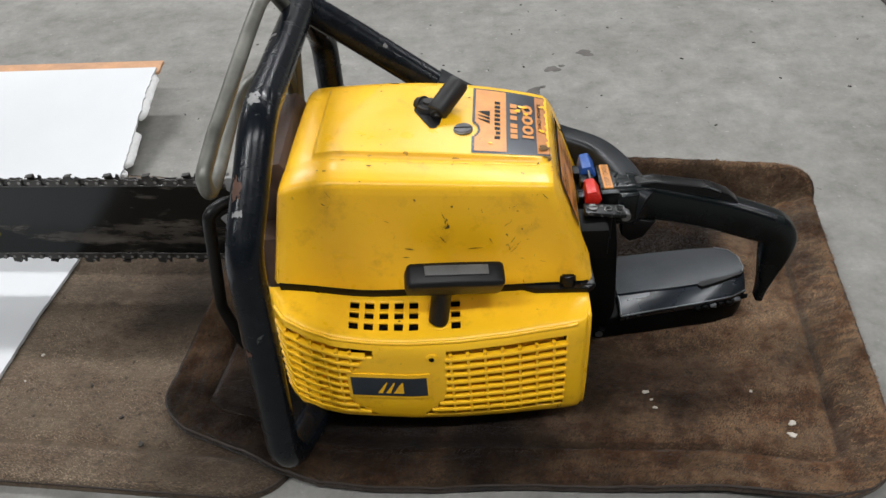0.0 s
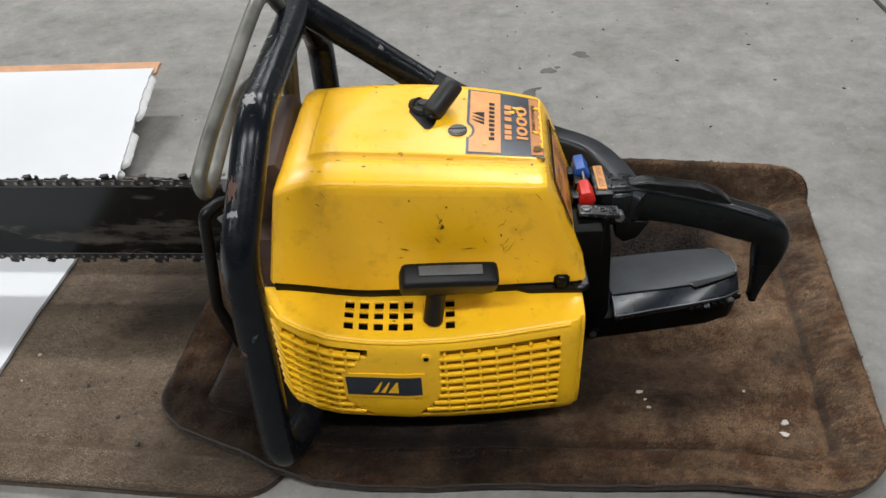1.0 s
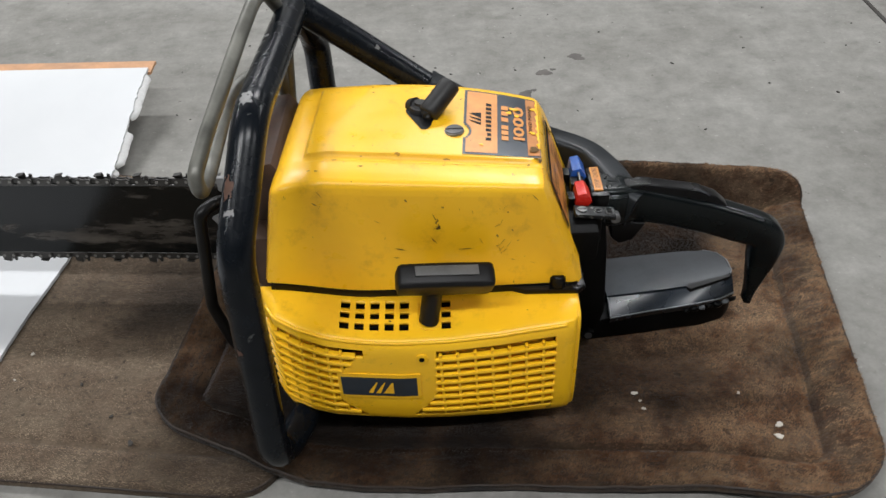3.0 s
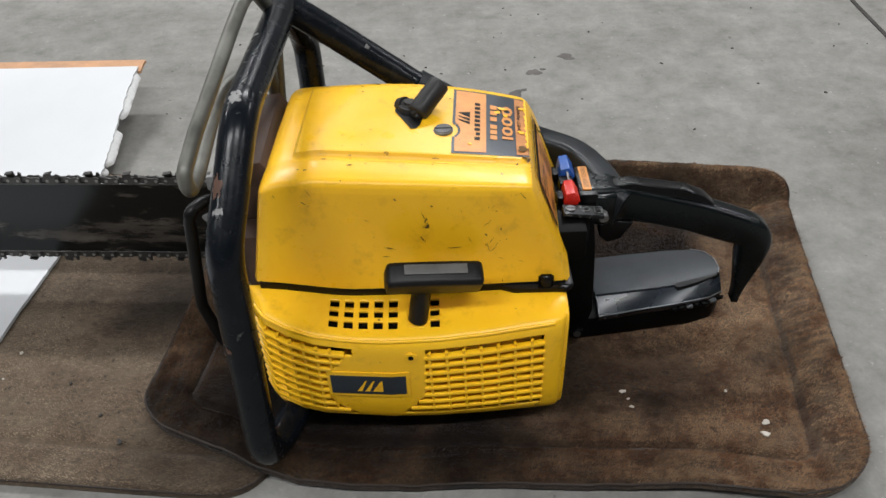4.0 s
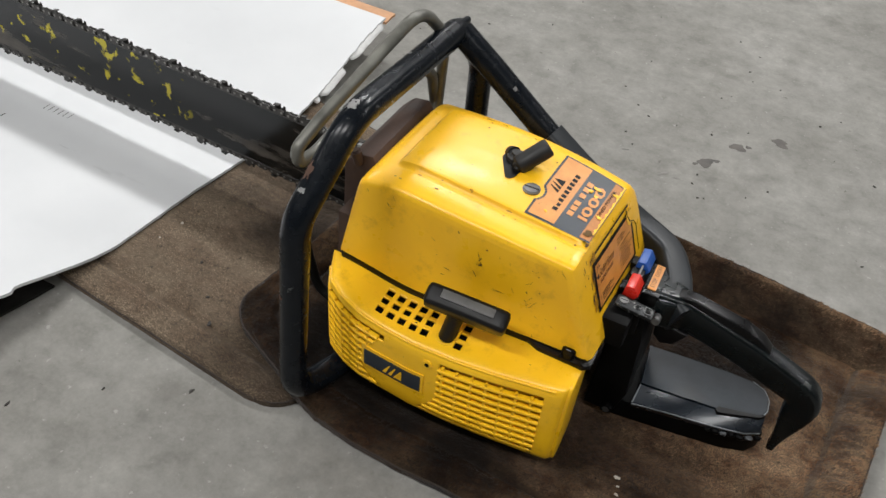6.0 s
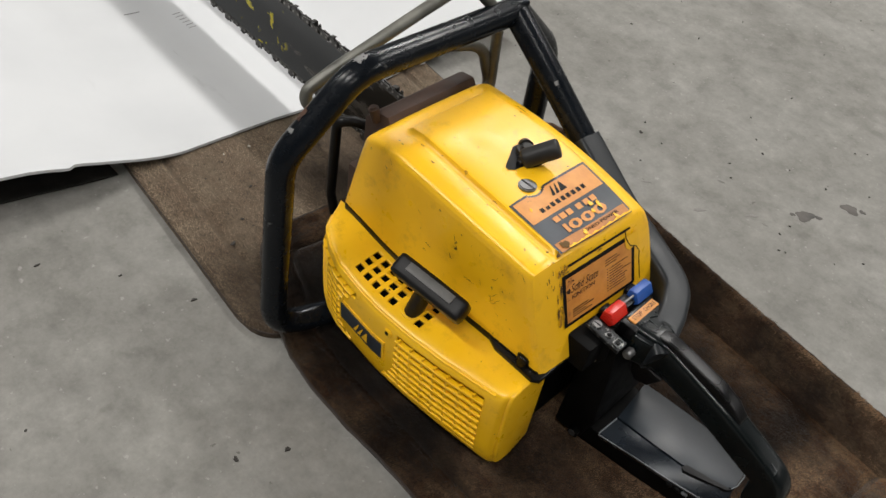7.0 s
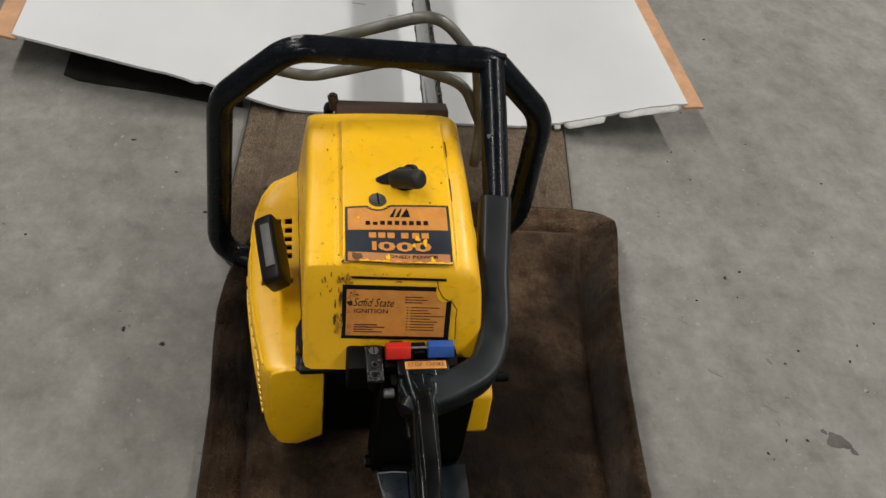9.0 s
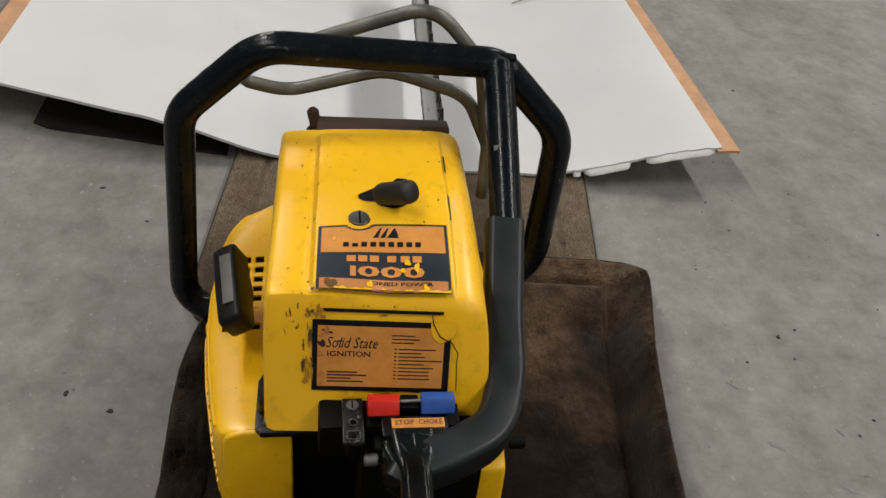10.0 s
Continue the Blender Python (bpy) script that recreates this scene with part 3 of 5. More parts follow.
def build_mats():
    ca = [(-0.86, 0.60), (-0.085, 0.508), (-0.085, 0.955), (-0.86, 1.09)]

    def ha(x, y, u, v, e):
        groove = -0.0045 * math.exp(-((e - 0.045) / 0.006) ** 2)
        return 0.0105 - 0.003 * (1 - smooth(0, 0.006, e)) + groove + 0.6 * ripple(x, y)
    bm, loop = mat_surface(ca, 0.055, ha)
    mat = thing("floor_mat", bm, MAT_A, "grey-brown worn carpet car mat on concrete", "floor mat", base=(-0.4, 0.76, 0.0), angle=60)
    part("binding", closed_cord(loop, 0.0010), BINDING, mat, "stitched dark edge binding")
    build_pile(mat, ca, 0.055, ha, PILE_A, 170000, 1, lambda x, y: x > -0.46, lambda x, y, e: 0.0 if abs(e - 0.045) < 0.0025 else (0.75 if e > 0.05 else 1.0), 3.3)

    cb = [(-0.216, 0.532), (0.409, 0.482), (0.467, 0.935), (-0.171, 1.008)]

    def hb(x, y, u, v, e):
        z = 0.013 + 0.0105 * (1 - smooth(-0.135, -0.06, x))
        far = (1 - v) * 0.46
        right = (1 - u) * 0.63
        groove = -0.0050 * math.exp(-((e - 0.042) / 0.0045) ** 2) * (0.9 if far < 0.06 else 1.0)
        border = 0.0015 * smooth(0.036, 0.03, e) * (noise.noise((x * 60, y * 200, 4)) if right < far else noise.noise((x * 200, y * 60, 4)))
        rise = (0.016 + 0.029 * (1 - smooth(0.0, 0.055, far))) * smooth(-0.21, -0.06, x)
        curl = max(rise * (1 - smooth(0.002, 0.040, far)), 0.016 * (1 - smooth(0.0, 0.05, right)))
        if right < 0.06 and far < 0.06:
            curl = max(curl, rise * (1 - smooth(0.002, 0.045, e)))
        lip = 0.006 * (1 - smooth(0, 0.02, v * 0.45)) * smooth(0.16, 0.3, x)
        return z + groove + border + curl + lip + 1.3 * ripple(x + 3, y) - 0.002 * (1 - smooth(0, 0.006, e))
    def b_growth(x, y, e):
        if abs(e - 0.042 - 0.003 * noise.noise((x * 25, y * 25, 8))) < 0.0017:
            return 0.0
        if e > 0.045:
            return 0.85
        return 1.15 + 0.5 * noise.noise((x * 55, y * 190, 4))
    def drawn_in(x, v):
        far = (1 - v) * 0.46
        near = float(np.interp(x, (-0.216, -0.165, -0.123, -0.10, -0.065, -0.02, 0.03, 0.10, 0.27, 0.32, 0.42), (0.042, 0.040, 0.024, 0.0135, 0.005, 0.001, 0.003, 0.009, 0.012, 0.008, 0.0)))
        near *= 1 - smooth(0.0, 0.16, v * 0.45)
        return near - float(np.interp(x, (-0.12, 0.0, 0.10, 0.19, 0.35, 0.47), (0.0, 0.020, 0.029, 0.033, 0.036, 0.036))) * (1 - smooth(0.0, 0.085, far))
    bm, loop = mat_surface(cb, 0.06, hb, drawn_in, 0.045)
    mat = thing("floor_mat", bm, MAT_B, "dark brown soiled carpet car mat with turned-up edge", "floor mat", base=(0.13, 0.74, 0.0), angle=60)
    part("binding", closed_cord(loop, 0.0010), BINDING, mat, "stitched dark edge binding")
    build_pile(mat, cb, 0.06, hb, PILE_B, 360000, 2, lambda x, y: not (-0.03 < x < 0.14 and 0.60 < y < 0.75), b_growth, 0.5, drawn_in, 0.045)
    for i, (x, y, s) in enumerate(((0.225, 0.607, 0.0036), (0.2285, 0.598, 0.0018), (0.230, 0.589, 0.0024), (0.343, 0.567, 0.0048), (0.339, 0.5545, 0.0048), (0.318, 0.604, 0.0020))):
        ob = thing("paint_fleck", blob(0, 0, s, s * 0.7, 0, i + 90, 0.0012, 10), PAINTFLECK, "small white crumb on the brown mat", "crumb")
        ob.location = (x, y, 0.0150)
        ob.scale = (0.8, 0.8, 0.8)
        tagged(ob, group="white crumbs on the mat")
    for i, (x, y, s) in enumerate(((-0.224, 0.569, 0.0034), (-0.25, 0.60, 0.002), (-0.29, 0.64, 0.002), (-0.17, 0.60, 0.0018))):
        ob = thing("dirt_crumb", blob(0, 0, s * 0.7, s, 0, i + 120, 0.0012, 10), GRIT, "small dark crumb on the grey-brown mat", "grit")
        ob.location = (x, y, 0.0115)
        tagged(ob, group="dark crumbs on the mat")
    for i, (x, y, s) in enumerate(((-0.352, 0.682, 0.0022), (-0.357, 0.648, 0.0012))):
        ob = thing("paint_fleck", blob(0, 0, s, s * 0.7, 0, i + 140, 0.0012, 10), PAINTFLECK, "small white crumb on the grey-brown mat", "crumb")
        ob.location = (x, y, 0.0118)
        tagged(ob, group="white crumbs on the mat")


# ---- the white board under the bar ----
def board_z(y):
    return 0.0165 + 0.044 * smooth(0.62, 0.42, y) + 0.055 * smooth(0.92, 1.20, y)


def board_edge(y):
    return float(np.interp(y, (0.17, 0.20, 0.41, 0.474, 0.482, 0.60, 0.73, 0.82, 0.94, 1.24), (-0.502, -0.491, -0.410, -0.393, -0.399, -0.386, -0.376, -0.364, -0.361, -0.352)))


def build_board():
    def sheet(y0, y1, x_far, z_add, thick, jag, ny=90, nx=14):
        bm = bmesh.new()
        top = []
        for j in range(ny + 1):
            y = y0 + (y1 - y0) * j / ny
            xe = board_edge(y) + jag(y)
            top.append([bm.verts.new((xe + (x_far - xe) * i / nx, y + 0.03 * (i / nx), board_z(y) + z_add)) for i in range(nx + 1)])
        grid_faces(bm, top)
        ext = bmesh.ops.extrude_face_region(bm, geom=bm.faces[:])
        bmesh.ops.translate(bm, verts=[g for g in ext["geom"] if isinstance(g, bmesh.types.BMVert)], vec=(0, 0, -thick))
        return bm

    board = empty("cardboard_sheet", (-0.8, 0.72, 0.017), "large white-faced cardboard sheet with torn edge on the floor", "cardboard")
    rough = lambda y: (0.0025 * noise.noise((y * 60, 2, 0)) + 0.002 * noise.noise((y * 170, 5, 0))) * (1 if y > 0.9 else 0.22)
    part("panel", sheet(0.225, 1.178, -1.45, 0.0, 0.0038, rough, 240), WHITE, board, "white coated face with grey scuffs", 50)
    part("brown_edge", sheet(1.172, 1.203, -1.45, -0.0035, 0.004, lambda y: 0.004 + rough(y), 10), KRAFT, board, "bare brown cardboard edge strip", 50)
    part("brown_edge", sheet(0.195, 0.230, -1.45, -0.0035, 0.004, lambda y: 0.004 + rough(y), 10), KRAFT, board, "bare brown cardboard edge strip", 50)
    # pressed creases and scuffs on the white face
    for pts, r in ((((-0.900, 1.003), (-0.9127, 1.05), (-0.918, 1.098), (-0.932, 1.16), (-0.9528, 1.2)), 0.0016), (((-0.690, 0.708), (-0.688, 0.718), (-0.686, 0.730)), 0.0009),
                   (((-0.7455, 0.4557), (-0.75, 0.50), (-0.77, 0.5485)), 0.0007), (((-0.70, 0.60), (-0.66, 0.602), (-0.60, 0.611)), 0.0005), (((-0.5235, 0.515), (-0.5235, 0.5224)), 0.0012)):
        part("crease", sweep([Vector((x, y, board_z(y) + 0.0001)) for x, y in pts], [(r * math.cos(0.785 * k), 0.3 * r * math.sin(0.785 * k)) for k in range(8)]), INK if r > 0.001 else SILVER, board, "dark crease in the board")
    # a row of short printed strokes
    for k in range(6):
        x = -0.655 + 0.0085 * k
        part("stroke", sweep([Vector((x, y, board_z(y) + 0.0001)) for y in (0.765, 0.770, 0.777)], [(0.0006 * math.cos(0.785 * j), 0.0002 * math.sin(0.785 * j)) for j in range(8)]), SILVER, board, "short grey printed stroke")
    # torn flaps along the near edge
    for y0, y1, out in ((1.00, 1.06, 0.008), (1.08, 1.170, 0.0075), (0.985, 0.995, 0.004)):
        bm = bmesh.new()
        rows = []
        n = 26
        for i in range(5):
            rows.append([])
            for j in range(n + 1):
                y = y0 + (y1 - y0) * j / n
                t = i / 4
                ragged = 0.002 * noise.noise((y * 150, 9, i)) * t
                cut = min(1.0, min(j, n - j) / 2.5)
                rows[-1].append(bm.verts.new((board_edge(y) - 0.004 + (out * cut + ragged + 0.004) * t, y, board_z(y) - 0.0015 - 0.0055 * t * t)))
        grid_faces(bm, rows)
        ext = bmesh.ops.extrude_face_region(bm, geom=bm.faces[:])
        bmesh.ops.translate(bm, verts=[g for g in ext["geom"] if isinstance(g, bmesh.types.BMVert)], vec=(0, 0, -0.0012))
        part("torn_flap", bm, TORN, board, "torn white paper flap", 50)
    return board


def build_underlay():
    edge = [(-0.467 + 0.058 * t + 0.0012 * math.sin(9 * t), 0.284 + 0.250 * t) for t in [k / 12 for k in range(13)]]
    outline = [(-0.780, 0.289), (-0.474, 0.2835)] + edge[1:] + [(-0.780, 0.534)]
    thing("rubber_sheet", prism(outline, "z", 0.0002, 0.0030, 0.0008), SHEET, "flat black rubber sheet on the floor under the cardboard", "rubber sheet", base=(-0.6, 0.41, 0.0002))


# ---- the chainsaw ----
SAW_BASE = (0.05, 0.685, 0.014)

PROFILE = spline([(0.6000, 0.150), (0.6010, 0.175), (0.6018, 0.205), (0.6030, 0.2300), (0.6038, 0.2425), (0.6047, 0.2470), (0.6070, 0.2499), (0.6112, 0.2519), (0.6220, 0.2552), (0.641, 0.2585),
                  (0.665, 0.2602), (0.690, 0.2612), (0.714, 0.2622), (0.732, 0.2620), (0.7432, 0.2585), (0.7500, 0.2490), (0.7532, 0.2290), (0.7545, 0.190), (0.755, 0.150)], 320)


def cover_skew(x):
    return 0.045 * (0.03 - x)


def cover_drop(x, y=0.7):
    """How far the top falls towards both ends: straight along the shoulder, arched in the middle."""
    arch = 0.016 * ((x - 0.015) / 0.12) ** 2 if x > 0.015 else 0.0028 * ((0.015 - x) / 0.067) ** 2
    nose = 0.0065 * smooth(-0.025, -0.075, x)
    return float(np.interp(y, (0.606, 0.632, 0.685), (0.041 * (max(x, -0.03) - 0.03) + nose, 0.0015 + 0.060 * max(x, -0.03) + nose, arch)))


def panel_rise(x, y):
    return 0.0028 * smooth(0.6332, 0.6360, y) * smooth(0.7312, 0.7282, y) * smooth(-0.0492, -0.0460, x) - 0.0008 * math.exp(-((y - 0.6309) / 0.0016) ** 2) * smooth(-0.049, -0.045, x)


def cover_z(x, y):
    """The height of the top of the cover."""
    y = y - cover_skew(x)
    k = (PROFILE[:, 1] > 0.2445) & (PROFILE[:, 0] < 0.750)
    return float(np.interp(y, PROFILE[k, 0], PROFILE[k, 1])) - cover_drop(x, y) + panel_rise(x, y)


def seam_z(x):
    return 0.1474 + 0.0115 * smooth(0.0, -0.09, x) + 0.0028 * smooth(0.04, 0.16, x)


def cover_rear(z):
    return 0.1355 + 0.36 * max(0.0, 0.243 - z)


def cover_front(z):
    return -0.0710 - 0.170 * max(0.0, 0.252 - z)


def build_cover(saw):
    bm = bmesh.new()
    stations = [0.0, 0.01, 0.025, 0.045, 0.07] + [0.07 + 0.86 * k / 120 for k in range(1, 121)] + [0.955, 0.975, 0.99, 1.0]
    rf, rr, length = 0.007, 0.0065, 0.21
    rows = []
    for s in stations:
        d0, d1 = s * length, (1 - s) * length
        inset = 0.0
        if d0 < rf:
            inset = rf - math.sqrt(rf * rf - (rf - d0) ** 2)
        elif d1 < rr:
            inset = rr - math.sqrt(rr * rr - (rr - d1) ** 2)
        fall = inset if d0 > 0.013 else 0.013 - math.sqrt(0.013 ** 2 - (0.013 - d0) ** 2)
        row = []
        for y, z in PROFILE:
            f = (z - 0.150) / 0.1114
            side = max(-1.0, min(1.0, (0.679 - y) / 0.075))
            zz = z - fall * max(0.0, (f - 0.6) / 0.4) ** 2
            for _ in range(2):
                x = cover_front(zz) * (1 - s) + cover_rear(zz) * s
                low = seam_z(x) + 0.003
                zz = low + (z - fall * max(0.0, (f - 0.6) / 0.4) ** 2 - 0.150) * (0.2614 - low) / 0.1114 - cover_drop(x, y) * max(0.0, f)
            x = cover_front(zz) * (1 - s) + cover_rear(zz) * s
            if z > 0.2445 and inset == 0:
                zz += panel_rise(x, y)
            yy = y + side * inset + cover_skew(x) * f
            if z < 0.24 and y < 0.63:
                yy += 0.0016 * math.sin(math.pi * min(1.0, f / 0.82)) * smooth(0.1, 0.3, s) * smooth(0.98, 0.8, s)
            row.append(bm.verts.new((x, yy, zz)))
        rows.append(row)
    grid_faces(bm, rows)
    bm.faces.new(rows[0][::-1])
    bm.faces.new(rows[-1])
    bm.transform(COVER_TURN)
    cover = part("top_cover", bm, COVER, saw, "yellow enamelled engine cover, chipped and scratched", 32)
    cyl = lambda x, y, r, h0, h1: rod((x, y, cover_z(x, y) + h0), (x, y, cover_z(x, y) + h1), r, 28, edge=min(r, h1 - h0) * 0.3)
    screw = part("cover_screw", cyl(0.0655, 0.664, 0.0078, -0.002, 0.0018), STEEL, cover, "slotted steel screw")
    z = cover_z(0.0655, 0.664) + 0.0019
    part("slot", box(0.0585, 0.0725, 0.6632, 0.6648, z - 0.0006, z + 0.0002, r=0, turn=None), INK, screw, "dark screw slot")
    # decompression and filter knob: a round boss with a tilted stem in a keyhole recess
    k = Vector((0.0410, 0.6885, cover_z(0.0410, 0.6885)))
    hole = [(k.x + 0.0150 * math.cos(a), k.y + 0.0135 * math.sin(a)) for a in [math.radians(-60 + 250 * i / 24) for i in range(25)]]
    hole += [(k.x - 0.0040, k.y - 0.0200), (k.x - 0.0010, k.y - 0.0245), (k.x + 0.0030, k.y - 0.0245), (k.x + 0.0062, k.y - 0.0200)]
    bm = bmesh.new()
    bm.faces.new([bm.verts.new((x, y, cover_z(x, y) + 0.0007)) for x, y in hole])
    part("knob_recess", bm, INK, cover, "dark keyhole recess")
    knob = part("choke_knob", rod(k + Vector((-0.004, 0.003, -0.006)), k + Vector((-0.003, 0.0035, 0.0070)), 0.0105, 28, 0.0085, edge=0.0036), KNOB, cover, "grey-black rubber plug cap")
    foot, end = k + Vector((0.0030, -0.0090, 0.0025)), k + Vector((0.0215, 0.0105, 0.0190))
    taper = lambda t: 1 - 0.55 * max(0.0, abs(t - 0.5) * 2 - 0.45) ** 2
    part("stem", sweep([foot + (end - foot) * t for t in (0.0, 0.03, 0.08, 0.2, 0.5, 0.8, 0.92, 0.97, 1.0)], lambda t: rounded_rect(0.0086 * taper(t), 0.0080 * taper(t), 0.0072 * taper(t), 6)), KNOB, knob, "", 60)
    part("tail", rod(k + Vector((0.004, -0.004, 0.0035)), k + Vector((0.0035, -0.0140, 0.0012)), 0.0070, 20, 0.0040, edge=0.0022), KNOB, knob)
    part("lobe", rod(k + Vector((-0.0050, 0.0040, 0.0030)), k + Vector((-0.0150, 0.0120, -0.0005)), 0.0075, 20, 0.0050, edge=0.0035), KNOB, knob)
    # two slots beside the raised panel
    for x0, x1 in ((-0.012, 0.010), (0.038, 0.064)):
        bm = bmesh.new()
        rows = [[bm.verts.new((x0 + (x1 - x0) * i / 8, 0.7300 + 0.0012 * w - 0.045 * (x0 + (x1 - x0) * i / 8 - 0.03), cover_z(x0 + (x1 - x0) * i / 8, 0.7300 + 0.0012 * w) + 0.0012)) for i in range(9)] for w in (-0.6, 0.6)]
        grid_faces(bm, rows)
        part("slit", bm, INK, cover, "thin dark slit")
    return cover


def drape(cells, mapping, thick=0.0):
    """Flat quads (u0, u1, v0, v1) laid on a surface by mapping(u, v, lift)."""
    bm = bmesh.new()
    for u0, u1, v0, v1, lift in cells:
        nu, nv = max(1, round((u1 - u0) / 0.006)), max(1, round((v1 - v0) / 0.006))
        rows = [[bm.verts.new(mapping(u0 + (u1 - u0) * i / nu, v0 + (v1 - v0) * j / nv, lift)) for i in range(nu + 1)] for j in range(nv + 1)]
        grid_faces(bm, rows)
    bmesh.ops.remove_doubles(bm, verts=bm.verts, dist=0.00002)
    return bm


def lettering(text, size, mapping, u, v, lift, wide=1.0, slant=0.0, bold=0.0):
    """Mesh letters, middle left at (u, v), laid on a surface."""
    cu = bpy.data.curves.new("lettering", "FONT")
    cu.body, cu.size, cu.align_x, cu.align_y, cu.resolution_u, cu.offset = text, size, "LEFT", "CENTER", 2, bold
    cu.shear = slant
    ob = bpy.data.objects.new("lettering", cu)
    scene.collection.objects.link(ob)
    bpy.context.view_layer.update()
    me = bpy.data.meshes.new_from_object(ob.evaluated_get(bpy.context.evaluated_depsgraph_get()))
    bpy.data.objects.remove(ob)
    bm = bmesh.new()
    bm.from_mesh(me)
    bpy.data.meshes.remove(me)
    for vert in bm.verts:
        vert.co = mapping(u + vert.co.x * wide, v + vert.co.y, lift)
    return bm


def top_map(u, v, lift):
    """On the top label: u to the far side, v towards the front."""
    x = 0.1325 - v
    y = 0.6375 + u + cover_skew(x)
    return Vector((x, y, cover_z(x, y) + lift))


def rear_map(u, v, lift):
    """On the rear face: u to the far side, v up the slope."""
    z = 0.1835 + v * 1.065
    return Vector((cover_rear(z) + 0.0006 + lift, 0.6315 + u + cover_skew(0.15) * 0.6 + 0.003, z + lift * 0.3))


def build_labels(cover):
    W, H = 0.0885, 0.0600
    # dark border and navy field, with the notch for the screw
    def strip_cells(u0, u1, v0, v1, lift, notch):
        cells, n = [], 40
        for i in range(n):
            a, b = u0 + (u1 - u0) * i / n, u0 + (u1 - u0) * (i + 1) / n
            top = v1
            du = (a + b) / 2 - 0.0281
            if notch and abs(du) < notch:
                top = min(v1, 0.1325 - 0.0655 - math.sqrt(notch ** 2 - du * du))
            cells.append((a, b, v0, top, lift))
        return cells
    top = part("model_label", drape(strip_cells(0, W, 0.0, H, 0.0007, 0.0115), top_map), NAVY, cover, "worn navy and orange model label")
    part("orange_field", drape(strip_cells(0.0022, W - 0.0022, 0.0332, H - 0.0022, 0.0010, 0.0135), top_map), ORANGE, top)
    part("orange_strip", drape([(0.002, W - 0.002, 0.0005, 0.0098, 0.0010)], top_map), RUBBED, top, "scuffed orange strip")
    # maker's emblem and name as plain shapes
    bm = bmesh.new()
    for i in range(3):
        u, v, h = 0.0370 + i * 0.0048, 0.0462, 0.0092
        bm.faces.new([bm.verts.new(top_map(a, b, 0.0013)) for a, b in ((u, v), (u + 0.0036, v), (u + 0.0062, v + h), (u + 0.0052, v + h))])
    bm.faces.new([bm.verts.new(top_map(a, b, 0.0013)) for a, b in ((0.0495, 0.0462), (0.0548, 0.0462), (0.0532, 0.0538), (0.0525, 0.0538))])
    part("emblem", bm, INK, top, "black triangular emblem")
    for i in range(9):
        part("name_bar", drape([(0.0170 + i * 0.0061, 0.0209 + i * 0.0061, 0.0380, 0.0424 - 0.0012 * (i == 1), 0.0013)], top_map), INK, top, "dark bar in place of a letter")
    for u in (0.0195, 0.0272, 0.0349, 0.0465, 0.0555, 0.0635):
        part("line_bar", drape([(u, u + 0.0060, 0.0246, 0.0300, 0.0013)], top_map), ORANGE, top, "orange bar in place of a letter")
    for sign, u in (("1", 0.0178), ("0", 0.0268), ("0", 0.0418), ("0", 0.0568)):
        part("numeral", lettering(sign, 0.0118, top_map, u, 0.0158, 0.0013, 2.45 if sign == "0" else 2.0, 0, 0.00035), ORANGE, top, "orange figure of the model number")
    # the lower edge of the label has peeled
    edge = [(0.0115, 0.0003), (0.0882, 0.0003)] + [(0.0882 - 0.0767 * k / 26, 0.0016 + 0.0016 * noise.noise((k * 0.55, 3, 1)) + 0.0012 * (k % 3 == 0)) for k in range(27)]
    bm = bmesh.new()
    bm.faces.new([bm.verts.new(top_map(u, v, 0.0016)) for u, v in edge])
    part("peeled_patch", bm, COVER, top, "yellow strip where the label peeled away")
    bm = blob(0.1275, 0.6425, 0.0042, 0.0036, 0, 77, 0.0002, 14)
    for v in bm.verts:
        v.co.z += cover_z(v.co.x, v.co.y) + 0.0018
    part("burn_mark", bm, DIRT, top, "dark curled scrap of label")
    part("motto", lettering("IONED POWER", 0.0040, top_map, 0.034, 0.0066, 0.0014, 1.55, 0, 0.00005), INK, top, "small black motto")
    for x, y, s in ((0.1085, 0.694, 0.0030), (0.1125, 0.700, 0.0034), (0.1150, 0.6905, 0.0024), (0.129, 0.705, 0.003), (0.087, 0.646, 0.0018), (0.127, 0.668, 0.003)):
        bm = blob(x, y, s, s * 0.6, 0, int(x * 9000), 0.0002, 12)
        for v in bm.verts:
            v.co.z += cover_z(v.co.x, v.co.y) + 0.0017
        part("scuff", bm, COVER, top, "patch rubbed down to yellow")
    rnd = random.Random(21)
    for i in range(58):
        kind = i % 5
        if kind < 2:
            x, y = rnd.uniform(0.112, 0.1335), rnd.choice((rnd.uniform(0.614, 0.640), rnd.uniform(0.615, 0.735)))
        elif kind == 2:
            x, y = rnd.uniform(-0.05, 0.13), rnd.uniform(0.616, 0.636)
        else:
            x, y = rnd.uniform(-0.05, 0.07), rnd.uniform(0.62, 0.735)
        if kind > 2 and i % 3:
            continue
        sz = rnd.uniform(0.0004, 0.0013) * (1.4 if kind < 2 else 1.0)
        bm = blob(x, y, sz * rnd.uniform(0.7, 2.0), sz * rnd.uniform(0.4, 1.0), 0, i + 300, 0.00005, 9)
        for v in bm.verts:
            v.co.z += cover_z(v.co.x, v.co.y) + 0.0004
        part("paint_chip", bm, DIRT if i % 3 == 0 else SCUFF, cover, "dark chip in the yellow paint")
